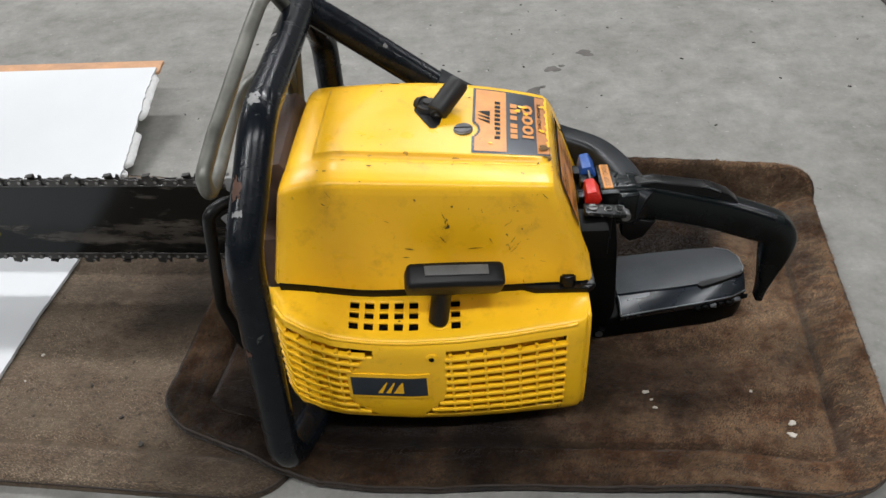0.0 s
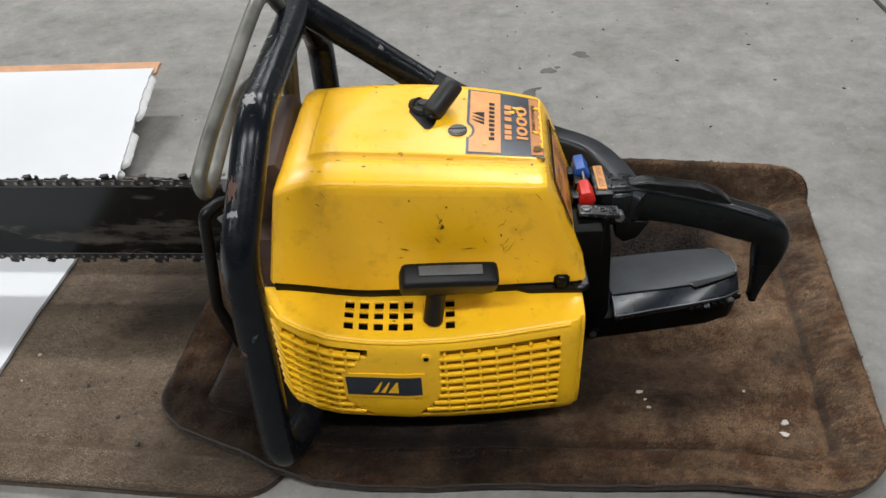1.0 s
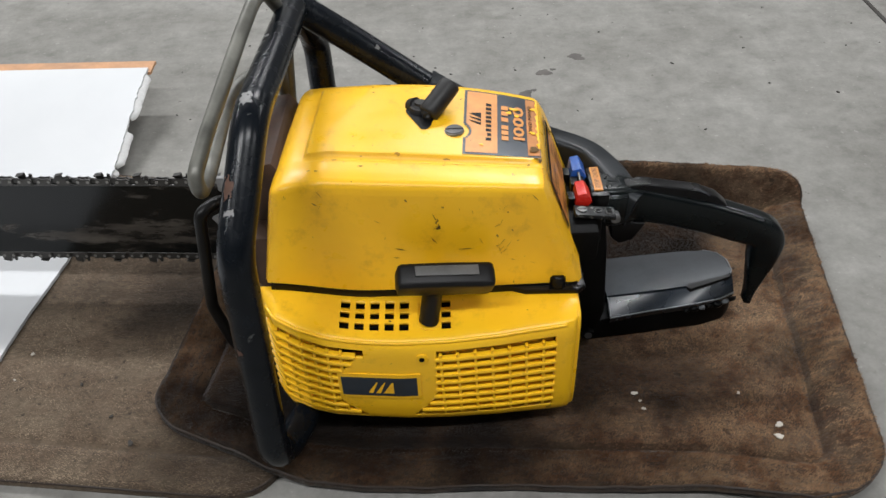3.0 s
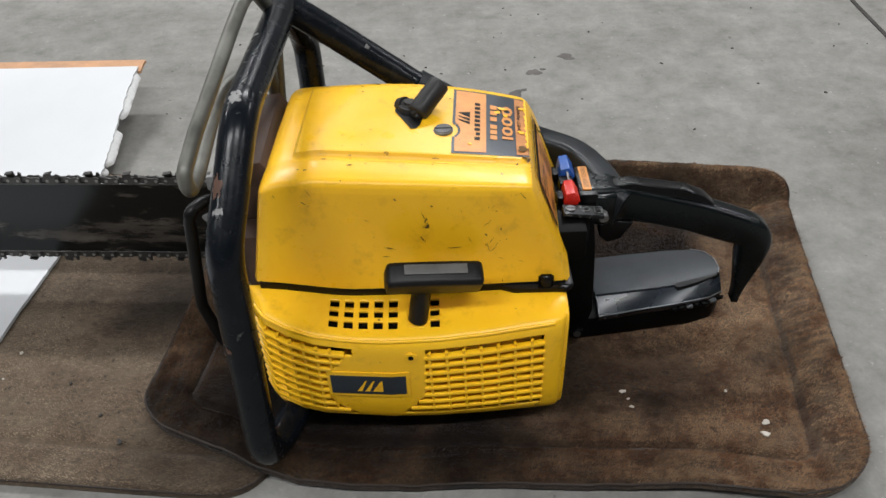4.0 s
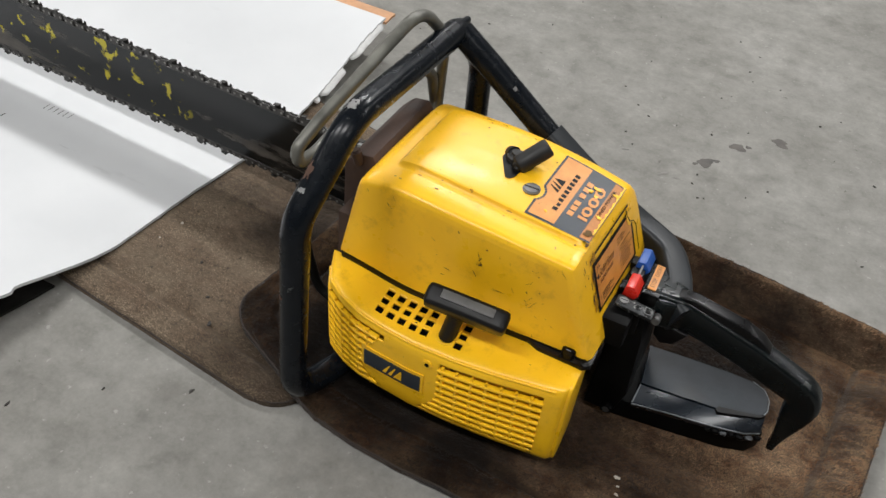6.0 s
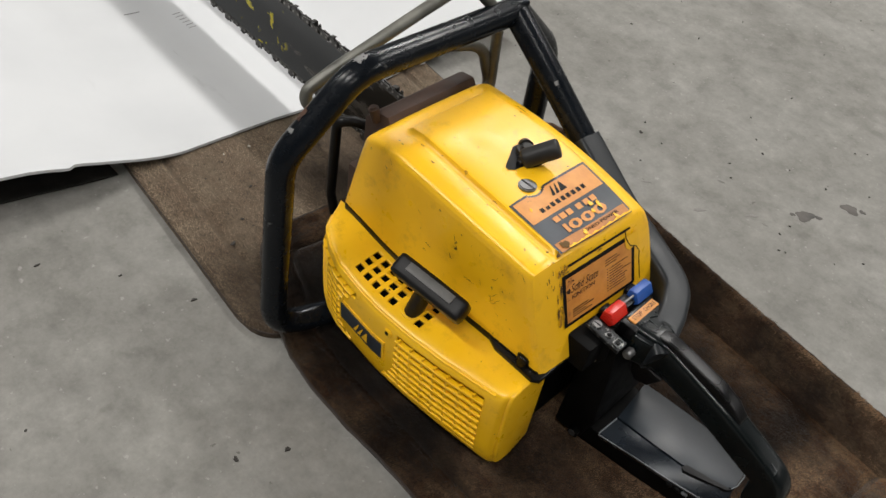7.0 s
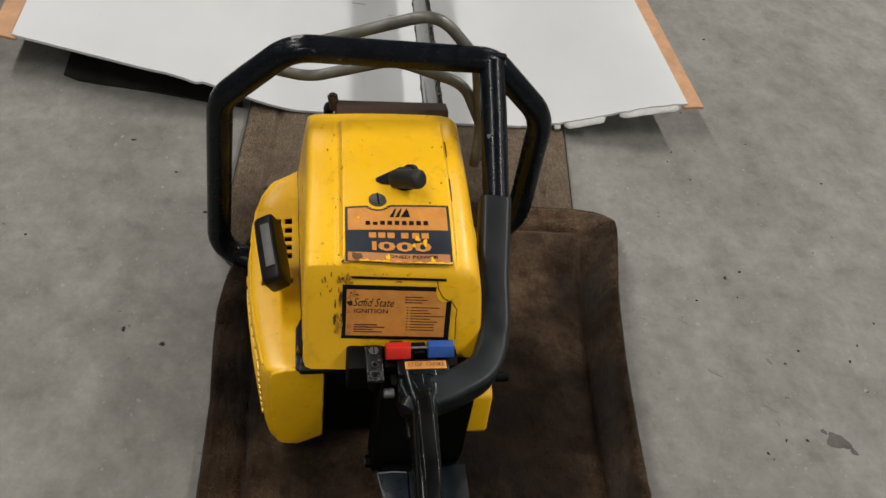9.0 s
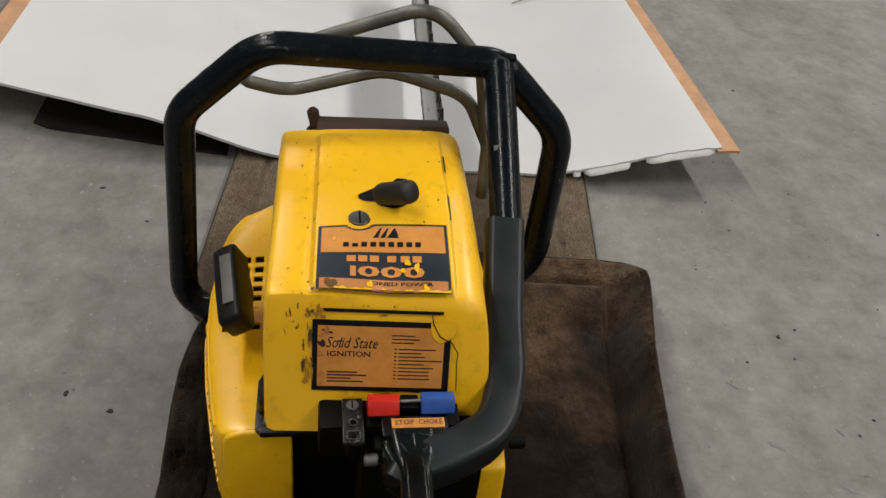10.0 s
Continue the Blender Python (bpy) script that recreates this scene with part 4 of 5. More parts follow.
    for i in range(34):
        u, v = rnd.uniform(-0.022, 0.004), 0.0548 - 0.028 * rnd.random() ** 2
        if i % 4 == 0:
            u, v = rnd.uniform(0.0, 0.095), rnd.uniform(0.0545, 0.0552)
        w, h = rnd.uniform(0.0003, 0.0008), rnd.uniform(0.0004, 0.0022)
        if i % 3 == 0:
            continue
        if i % 6 == 1:
            w, h = w * 0.8, h * 2.6
        lean = rnd.uniform(-0.35, 0.35)
        bm = bmesh.new()
        ring_ = []
        for k in range(10):
            a = 0.6283 * k
            f = rnd.uniform(0.55, 1.25)
            du, dv = w * f * math.cos(a), h * f * math.sin(a)
            ring_.append(bm.verts.new(rear_map(u + du + lean * dv, min(0.0552, v + dv), 0.0003)))
        bm.faces.new(ring_)
        part("paint_chip", bm, DIRT if i % 6 < 3 else SCUFF, cover, "brown chip in the yellow paint")
    # scratches on the starter side
    for x, z, dx, dz, w in ((0.050, 0.226, 0.004, -0.010, 0.0005), (0.048, 0.203, 0.005, -0.007, 0.0006), (0.020, 0.192, 0.009, -0.002, 0.0005), (0.068, 0.190, 0.014, 0.001, 0.0004), (0.105, 0.188, 0.006, 0.010, 0.0005),
                            (0.100, 0.196, 0.003, -0.012, 0.0004), (-0.04, 0.236, 0.004, -0.003, 0.0006), (0.018, 0.183, 0.006, 0.0, 0.0004), (0.118, 0.215, 0.002, -0.004, 0.0016), (0.123, 0.205, 0.002, -0.006, 0.0012), (0.03, 0.238, 0.002, -0.002, 0.001), (0.126, 0.19, 0.002, -0.011, 0.0005)):
        side_y = lambda zz: float(np.interp(zz, PROFILE[:90, 1], PROFILE[:90, 0])) + 0.0007
        pts = [(x, z), (x + dx * 0.5, z + dz * 0.5 + w), (x + dx, z + dz), (x + dx * 0.5 - w * 0.5, z + dz * 0.5 - w)]
        f = lambda zz: (zz - 0.150) / 0.1114
        bm = bmesh.new()
        bm.faces.new([bm.verts.new((a, side_y(b) + cover_skew(a) * f(b) - 0.0012 + 0.0016 * math.sin(math.pi * min(1.0, f(b) / 0.82)), b)) for a, b in pts])
        part("scratch", bm, DIRT, cover, "dark scratch in the yellow paint")
    rnd = random.Random(33)
    for i in range(30):
        x, z = rnd.choice((rnd.uniform(-0.05, 0.11), rnd.uniform(0.085, 0.125))), rnd.uniform(0.176, 0.243)
        x = min(x, 0.125 + (0.243 - z) * 0.3)
        dx, dz, w = rnd.uniform(-0.006, 0.006), rnd.uniform(-0.009, 0.009), rnd.uniform(0.00015, 0.0004)
        if i % 5 == 0:
            dx, dz, w = dx * 0.3, dz * 0.3, 0.0011
        long = math.hypot(dx, dz) + 1e-6
        nx, nz = -dz / long * w, dx / long * w
        pts = [(x, z), (x + dx * 0.4 + nx, z + dz * 0.4 + nz), (x + dx + nx * 0.5, z + dz * 0.9), (x + dx * 0.6 - nx, z + dz * 0.6 - nz)]
        bm = bmesh.new()
        bm.faces.new([bm.verts.new((a, side_y(b) + cover_skew(a) * f(b) - 0.0012 + 0.0016 * math.sin(math.pi * min(1.0, f(b) / 0.82)), b)) for a, b in pts])
        part("scratch", bm, DIRT if i % 4 == 0 else SCUFF, cover, "brown scratch in the yellow paint")
    rnd = random.Random(57)
    for i in range(26):
        if i < 14:
            u, v, w, h = rnd.uniform(-0.0060, 0.0005), rnd.uniform(0.004, 0.046), rnd.uniform(0.0006, 0.0020), rnd.uniform(0.002, 0.006)
        elif i < 20:
            u, v, w, h = rnd.uniform(0.0, 0.05), rnd.uniform(0.0470, 0.0495), rnd.uniform(0.002, 0.007), rnd.uniform(0.0003, 0.0009)
        else:
            u, v, w, h = rnd.uniform(-0.004, 0.006), rnd.uniform(0.048, 0.0535), rnd.uniform(0.0008, 0.0022), rnd.uniform(0.0010, 0.0028)
        bm = bmesh.new()
        edge_ = []
        for k in range(12):
            a, f = 0.5236 * k, rnd.uniform(0.5, 1.2)
            edge_.append(bm.verts.new(rear_map(u + w * f * math.cos(a), min(0.0552, v + h * f * math.sin(a)), 0.0002 + 0.00002 * i)))
        bm.faces.new(edge_)
        part("grime", bm, DIRT if i % 4 == 0 else SCUFF, cover, "brown grime round the label")
    # rear label with dark frame
    w, h = 0.0915, 0.0455
    rear = part("rear_label", drape([(0, w, 0, h, 0.0004)], rear_map), INK, cover, "black-framed orange instruction label, peeling")
    part("orange_field", drape([(0.0035, w - 0.0045, 0.003, h - 0.0035, 0.0008)], rear_map), ORANGE, rear)
    part("script_line", lettering("Solid State", 0.0100, rear_map, 0.0085, 0.0312, 0.0011, 0.80, 0.35), FADED, rear, "black script lettering")
    part("word_line", lettering("IGNITION", 0.0050, rear_map, 0.0095, 0.0242, 0.0011, 1.30, 0, 0.00005), FADED, rear, "black capital lettering")
    rnd = random.Random(8)
    bars = [(0.010, 0.030, 0.0122, 0.0131, 0.0011), (0.010, 0.036, 0.0102, 0.0111, 0.0011), (0.010, 0.026, 0.0082, 0.0090, 0.0011), (0.010, 0.034, 0.0062, 0.0070, 0.0011)]
    for i in range(3):
        bars.append((0.052, 0.052 + rnd.uniform(0.014, 0.019), 0.0365 - i * 0.0023, 0.0372 - i * 0.0023, 0.0011))
    for i in range(9):
        bars.append((0.054, 0.0555, 0.0278 - i * 0.0024, 0.0285 - i * 0.0024, 0.0011))
        bars.append((0.057, 0.057 + rnd.uniform(0.014, 0.029), 0.0278 - i * 0.0024, 0.0285 - i * 0.0024, 0.0011))
    part("text_bar", drape(bars, rear_map), FADED, rear, "small unreadable print")
    for i in range(12):
        u, v = (rnd.uniform(0.004, 0.020), rnd.uniform(0.030, 0.041)) if i < 7 else (rnd.uniform(0.004, 0.007), rnd.uniform(0.004, 0.04))
        r1, r2 = rnd.uniform(0.0012, 0.0035), rnd.uniform(0.0006, 0.0022)
        bm = bmesh.new()
        bm.faces.new([bm.verts.new(rear_map(max(0.0036, u + r1 * f * math.cos(a)), min(0.0418, v + r2 * f * math.sin(a)), 0.0009 + 0.00001 * i)) for a, f in [(0.5236 * k, rnd.uniform(0.4, 1.2)) for k in range(12)]])
        part("label_stain", bm, RUBBED if i % 3 else FADED, rear, "brown stain on the label")
    peel = [(0.0775, 0.0465), (0.0945, 0.0465), (0.0945, 0.040), (0.0895, 0.0345), (0.084, 0.0330), (0.0795, 0.0360), (0.0775, 0.041)]
    bm = bmesh.new()
    bm.faces.new([bm.verts.new(rear_map(u, v, 0.0014)) for u, v in peel])
    part("peeled_patch", bm, COVER, rear, "yellow patch where the label peeled")
    part("crack", sweep([rear_map(u, v, 0.0016) for u, v in ((0.0775, 0.052), (0.079, 0.045), (0.084, 0.037), (0.092, 0.0335), (0.0965, 0.027), (0.096, 0.02), (0.0965, 0.012), (0.097, 0.002))], circle(0.0004, 6)), INK, rear, "dark crack in the paint")
    part("slot", drape([(0.006, 0.0855, 0.0505, 0.0527, 0.0006)], rear_map), INK, cover, "long dark slot")


FACE_X = (-0.091, -0.0865, -0.0770, -0.0590, -0.0380, 0.02, 0.06, 0.10, 0.145, 0.1535, 0.1590, 0.1618)
FACE_Y = (0.6045, 0.5930, 0.5770, 0.5660, 0.5590, 0.5540, 0.5552, 0.5592, 0.5665, 0.5682, 0.5705, 0.5750)


def house_depth(x):
    return 0.607 - float(np.interp(x, FACE_X, FACE_Y))


SECTION = ((0.0, 0.0), (0.52, 0.0020), (0.86, 0.0055), (0.955, 0.0095), (0.995, 0.0170), (1.0, 0.032), (0.99, 0.052), (0.965, 0.074), (0.925, 0.094), (0.83, 0.111), (0.62, 0.1195), (0.0, 0.122))


def house_point(x, s, lift=0.0):
    """On the starter housing: s runs from the seam (0) over the ridge to the bottom (1)."""
    k = s * (len(SECTION) - 1)
    i = min(int(k), len(SECTION) - 2)
    t = k - i
    p = [SECTION[min(max(i + j, 0), len(SECTION) - 1)] for j in (-1, 0, 1, 2)]
    c = lambda n: 0.5 * (2 * p[1][n] + (p[2][n] - p[0][n]) * t + (2 * p[0][n] - 5 * p[1][n] + 4 * p[2][n] - p[3][n]) * t * t + (3 * p[1][n] - p[0][n] - 3 * p[2][n] + p[3][n]) * t ** 3)
    a, d = c(0), c(1)
    z0 = seam_z(x) - 0.002
    z = z0 - d * (z0 - 0.0280 - 0.04 * (0.16 - x)) / 0.122
    return Vector((x, 0.607 - a * (house_depth(x) + lift), z + lift * max(0.0, 0.6 - a)))


def house_s(x, z):
    """The s at which the face of the housing has the height z."""
    lo, hi = 0.25, 0.85
    for _ in range(24):
        m = (lo + hi) / 2
        if house_point(x, m).z > z:
            lo = m
        else:
            hi = m
    return lo


HOLES = [(-0.0256 + 0.01175 * i, -0.0184 + 0.01175 * i) for i in (0, 1, 2, 3, 4, 6.81)]
HOLE_S = ((0.039, 0.060), (0.072, 0.095), (0.113, 0.146))
GRILLES = ((-0.086, 0.004, 0.351, 0.810), (0.028, 0.1440, 0.366, 0.775))


def grille_span(left, q):
    """From where to where a grille is open, at q (0 top, 1 bottom) of its height."""
    if left:
        return -0.086, float(np.interp(q, (0.0, 0.09, 0.10, 0.22, 0.30, 0.42, 0.70, 0.80, 0.88, 1.0), (-0.008, -0.008, -0.015, -0.020, -0.027, -0.031, -0.031, -0.026, -0.018, -0.006)))
    return float(np.interp(q, (0.0, 0.60, 0.72, 0.84, 0.95, 1.0), (0.049, 0.049, 0.046, 0.040, 0.032, 0.029))), 0.1440


def grille_s(n, x, q):
    """The s at an even share q of a grille's height."""
    s0, s1 = GRILLES[n][2:]
    if q <= 0:
        return s0
    if q >= 1:
        return s1
    top, low = house_point(x, s0).z, house_point(x, s1).z
    return house_s(x, top + (low - top) * q)


def build_starter(saw):
    xs = sorted({*[-0.091 + 0.2525 * k / 176 for k in range(177)], *[v for h in HOLES for v in h]})
    ss = sorted({*[k / 100 for k in range(101)], *[v for h in HOLE_S for v in h], *[v for g in GRILLES for v in g[2:]]})
    bm = bmesh.new()
    rows = [[bm.verts.new(house_point(x, s)) for s in ss] for x in xs]

    def open_at(x, s):
        if any(a < x < b for a, b in HOLES) and any(a < s < b for a, b in HOLE_S):
            return True
        for n, (_, _, s0, s1) in enumerate(GRILLES):
            if s0 < s < s1:
                top, low = house_point(x, s0).z, house_point(x, s1).z
                a, b = grille_span(n == 0, (house_point(x, s).z - top) / (low - top))
                if a < x < b:
                    return True
        return False
    for i in range(len(xs) - 1):
        for j in range(len(ss) - 1):
            if not open_at((xs[i] + xs[i + 1]) / 2, (ss[j] + ss[j + 1]) / 2):
                bm.faces.new((rows[i][j], rows[i][j + 1], rows[i + 1][j + 1], rows[i + 1][j]))
    # rear and front ends
    bm.faces.new(rows[-1])
    bm.faces.new(rows[0][::-1])
    for v in [v for v in bm.verts if not v.link_faces]:
        bm.verts.remove(v)
    house = part("starter_housing", bm, YELLOW, saw, "yellow enamelled fan and starter housing", 30)
    so = house.modifiers.new("thickness", "SOLIDIFY")
    so.thickness, so.offset = 0.0022, -1
    # rear wall, drawn inwards
    wall = [house_point(0.1618, 0.09 + 0.88 * k / 24) for k in range(25)]
    wall = [(p.y + 0.0001, p.z) for p in wall] + [(0.6245, 0.0420), (0.6225, 0.1475)]
    part("rear_wall", prism(wall, "x", 0.150, 0.1645, 0.0022, 3), YELLOW, house)
    # the shadowy backing behind the openings
    for x0, x1, s0, s1 in GRILLES:
        bm = bmesh.new()
        n, m = 24, 18
        rows = [[bm.verts.new(house_point(x0 - 0.001 + (x1 - x0 + 0.002) * i / n, s0 + (s1 - s0) * j / m, -0.0190)) for j in range(m + 1)] for i in range(n + 1)]
        grid_faces(bm, rows)
        part("backing", bm, YELLOW, house, "dusty yellow backing behind the grille")
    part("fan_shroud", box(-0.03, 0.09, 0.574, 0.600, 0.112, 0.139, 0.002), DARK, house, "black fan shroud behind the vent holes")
    # slats and the bars that cross them
    for n, (x0, x1, s0, s1) in enumerate(GRILLES):
        count = 10 if n == 0 else 9
        for k in range(1, count):
            q = k / count
            a, b = grille_span(n == 0, min(0.97, max(0.03, q)))
            xk = [a - 0.0008 + (b - a + 0.0016) * i / 20 for i in range(21)]
            part("slat", sweep([house_point(x, grille_s(n, x, q), -0.0014) for x in xk], rounded_rect(0.0028, 0.0017, 0.0008, 2), up=(0, 0, 1)), YELLOW, house)
        step = 0.0104 if n == 0 else 0.0136
        x = x0 + step * 0.8
        while x < x1 - 0.004:
            run = [q / 40 for q in range(2, 39) if grille_span(n == 0, q / 40)[0] + 0.001 < x < grille_span(n == 0, q / 40)[1] - 0.001]
            if len(run) > 5:
                path = [house_point(x + (0.0025 * q if n else 0.0), grille_s(n, x, q), -0.0017) for q in run]
                part("cross_bar", sweep(path, rounded_rect(0.0024, 0.0012, 0.0006, 2), up=(1, 0, 0)), YELLOW, house)
            x += step
    # ridge along the top of the face, and the rim round the starter stem
    path = [house_point(-0.086 + 0.238 * i / 60, 0.254, 0.0002) for i in range(61)]
    part("ridge", sweep(path, circle(0.0015, 12), up=(0, 0, 1)), YELLOW, house, "rounded rib along the housing", 60)
    rim = [house_point(0.0362, 0.045, 0.0002), house_point(0.0362, 0.106, 0.0002)]
    rim += [house_point(0.0445 - 0.0083 * math.cos(math.radians(a)), 0.115 + 0.030 * math.sin(math.radians(a)), 0.0003) for a in range(10, 171, 16)]
    rim += [house_point(0.0528, 0.106, 0.0002), house_point(0.0528, 0.045, 0.0002)]
    part("stem_rim", sweep(rim, circle(0.0008, 8), up=(0, 0, 1)), YELLOW, house, "", 60)
    # raised badge plate with emblem
    pl = lambda x, z, lift: house_point(x, house_s(x, z), lift)
    def plate(x0, x1, z0, z1, lift, thick=0.0012):
        bm = bmesh.new()
        rows = [[bm.verts.new(pl(x0 + (x1 - x0) * i / 10, z0 + (z1 - z0) * j / 4, lift)) for j in range(5)] for i in range(11)]
        grid_faces(bm, rows)
        ext = bmesh.ops.extrude_face_region(bm, geom=bm.faces[:])
        bmesh.ops.translate(bm, verts=[g for g in ext["geom"] if isinstance(g, bmesh.types.BMVert)], vec=(0, thick, 0))
        return bm
    part("badge_rim", plate(-0.0305, 0.0360, 0.0765, 0.1060, 0.0010), YELLOW, house)
    badge = part("badge", plate(-0.0278, 0.0332, 0.0800, 0.1020, 0.0014), NAVY, house, "black badge with yellow emblem")
    bm = bmesh.new()
    for i in range(3):
        x, z, hgt = -0.0070 + i * 0.0062, 0.0838, 0.0135
        if i < 2:
            shape = ((x, z), (x + 0.0040, z), (x + 0.0087, z + hgt), (x + 0.0076, z + hgt))
        else:
            shape = ((x, z), (x + 0.0088, z), (x + 0.0088, z + hgt), (x + 0.0076, z + hgt))
        bm.faces.new([bm.verts.new(pl(a, b, 0.0018)) for a, b in shape])
    part("emblem", bm, YELLOW, badge, "yellow slanted emblem")
    p = pl(0.0382, 0.1229, 0)
    part("boss", rod(p + Vector((0, 0.002, 0)), p + Vector((0, -0.0012, 0)), 0.0052, 20, edge=0.0008), YELLOW, house)
    part("boss_screw", rod(p, p + Vector((0, -0.0016, 0)), 0.0022, 14), DARK, house, "dark small screw")
    # pull grip
    def grip_section(t):
        w = 0.0105 + 0.0022 * math.sin(math.pi * t)
        e = 1 - 0.42 * max(0.0, (abs(t - 0.5) * 2 - 0.80) / 0.20) ** 1.6
        return rounded_rect(0.0098 * e, w * e, 0.0042 * e, 4)
    gx = lambda t: Vector((0.0215 + 0.074 * t, 0.5735 + 0.0095 * t, 0.1882 - 0.0085 * t))
    tilt = Vector((0, -0.50, 0.86))
    grip = part("pull_grip", sweep([gx(t) for t in [0, 0.02, 0.05, 0.1] + [0.1 + 0.8 * k / 10 for k in range(1, 11)] + [0.95, 0.98, 1]], grip_section, up=tilt), RUBBER, house, "black rubber starter pull grip")
    bm = box(-0.024, 0.024, -0.0042, 0.0042, -0.0006, 0.0006, 0.0004)
    across = Vector((0.074, 0.0095, -0.0085)).normalized()
    nrm = Vector((0, -0.35, 0.94))
    side = nrm.cross(across).normalized()
    nrm = across.cross(side)
    bm.transform(Matrix.Translation(gx(0.5) + nrm * 0.0132) @ Matrix((across, side, nrm)).transposed().to_4x4())
    part("insert", bm, SILVER, grip, "worn silver inlay")
    part("stem", sweep([gx(0.36) + Vector((0, 0.004, -0.004)), gx(0.36) + Vector((0, 0.006, -0.02)), Vector((0.0445, 0.5775, 0.142))], circle(0.0098, 20, 0.0078), up=(1, 0, 0)), RUBBER, grip)
    return house


def build_body(saw):
    # crankcase and airbox base: dark masses behind and between the yellow shells
    part("crankcase", prism([(-0.070, 0.016), (0.140, 0.016), (0.152, 0.030), (0.152, 0.140), (0.145, 0.146), (-0.078, 0.158), (-0.085, 0.10), (-0.082, 0.03)], "y", 0.609, 0.765, 0.004), DARK, saw, "sooty black engine crankcase")
    out = []
    for x in np.linspace(-0.0815, 0.164, 24):
        out.append((x, seam_z(x) - 0.003))
    outline = [(x, z + 0.0075) for x, z in out] + [(x, z - 0.0005) for x, z in out[::-1]]
    part("air_box_base", prism(outline, "y", 0.6035, 0.756, 0.001), BLACK, saw, "black air box base along the seam")
    lug = part("rear_lug", prism([(0.110, 0.6035), (0.122, 0.5985), (0.164, 0.5975), (0.1685, 0.6010), (0.1685, 0.616), (0.110, 0.616)], "z", 0.1472, 0.1522, 0.001, 2), BLACK, saw, "black moulded corner lug")
    part("lug_knob", rod((0.148, 0.6050, 0.150), (0.148, 0.6068, 0.1615), 0.0068, 18, edge=0.0015), BLACK, lug)
    part("corner_lip", box(0.157, 0.1700, 0.6010, 0.642, 0.1474, 0.1528, 0.0014), BLACK, saw)
    # rear bracket
    br = part("rear_bracket", prism([(0.166, 0.026), (0.196, 0.026), (0.204, 0.060), (0.200, 0.135), (0.196, 0.165), (0.170, 0.168)], "y", 0.668, 0.752, 0.004), DARK, saw, "oily black rear bracket")
    for x, y, z in ((0.181, 0.6655, 0.1425), (0.190, 0.6655, 0.034)):
        bolt = part("bolt", rod((x, y + 0.004, z), (x, y - 0.002, z), 0.0062, 6, edge=0.0006), DARK, br, "dark hex bolt")
        part("bolt_face", rod((x, y, z), (x, y - 0.0026, z), 0.0036, 16), STEEL, bolt)
    part("carburettor", box(0.150, 0.186, 0.640, 0.735, 0.145, 0.176, 0.004), DARK, saw, "black carburettor housing")
    part("crank_shell", box(-0.06, 0.155, 0.615, 0.745, 0.145, 0.17, 0.003), DARK, saw)
    # controls
    red = part("stop_switch", prism([(0.1690, 0.1800), (0.1800, 0.1785), (0.1835, 0.1835), (0.1780, 0.1922), (0.1705, 0.1908)], "y", 0.6715, 0.6925, 0.0012, 2), RED, saw, "red plastic stop switch")
    part("switch_post", box(0.164, 0.178, 0.676, 0.688, 0.170, 0.184, 0.001), BLACK, red)
    blue = part("choke_switch", prism([(0.1690, 0.1810), (0.1800, 0.1795), (0.1835, 0.1845), (0.1780, 0.1934), (0.1705, 0.1920)], "y", 0.7070, 0.7295, 0.0012, 2), BLUE, saw, "blue plastic choke switch")
    part("switch_post", box(0.164, 0.178, 0.712, 0.724, 0.170, 0.184, 0.001), BLACK, blue)
    clip = part("switch_clip", box(0.168, 0.180, 0.6935, 0.7060, 0.176, 0.187, 0.0015), BLACK, saw)
    part("wire_end", rod((0.176, 0.692, 0.189), (0.176, 0.707, 0.1895), 0.0012, 10), STEEL, clip, "bright wire end")
    lever = part("throttle_latch", box(0.167, 0.2015, 0.6550, 0.6690, 0.1775, 0.1815, 0.0012, turn=Euler((0, radians(6), 0)).to_matrix()), LATCH, saw, "scuffed bare metal latch arm")
    top = lambda x: 0.18185 - (x - 0.185) * 0.105
    screw = part("latch_screw", rod((0.1735, 0.6620, top(0.1735) - 0.001), (0.1735, 0.6620, top(0.1735) + 0.0010), 0.0042, 18, edge=0.0004), STEEL, lever, "slotted screw head")
    part("slot", box(0.1702, 0.1768, 0.6615, 0.6625, top(0.1735) + 0.0009, top(0.1735) + 0.0012, r=0), INK, screw)
    for x in (0.186, 0.1965):
        part("stamped_ring", rod((x, 0.6620, top(x) - 0.001), (x, 0.6620, top(x) + 0.0004), 0.0018, 16, edge=0.0003), DARK, lever, "dark stamped ring")
    ring = [Vector((0.1870 + 0.0026 * math.cos(0.35 * k), 0.6620 + 0.0026 * math.sin(0.35 * k), top(0.187) + 0.0003)) for k in range(19)]
    part("embossed_ring", sweep(ring, circle(0.0005, 6), caps=False), STEEL, lever, "ring rubbed bright", 60)
    edge = [Vector((0.1965 + a, 0.6620 + b, top(0.1965 + a) + 0.0003)) for a, b in rounded_rect(0.0030, 0.0042, 0.0010, 3)]
    part("embossed_frame", sweep(edge + edge[:2], circle(0.0005, 6), caps=False), STEEL, lever, "frame rubbed bright", 60)
    part("latch_post", rod((0.186, 0.6635, 0.150), (0.186, 0.6635, 0.178), 0.0055, 14), DARK, lever)
    part("latch_pin", rod((0.2045, 0.669, 0.1655), (0.2045, 0.678, 0.1655), 0.0042, 16, edge=0.0008), STEEL, saw, "bright pin end")
    part("case_bolt", rod((0.1700, 0.7760, 0.135), (0.1700, 0.7885, 0.135), 0.0046, 12, edge=0.0008), DARK, saw, "dark bolt head")
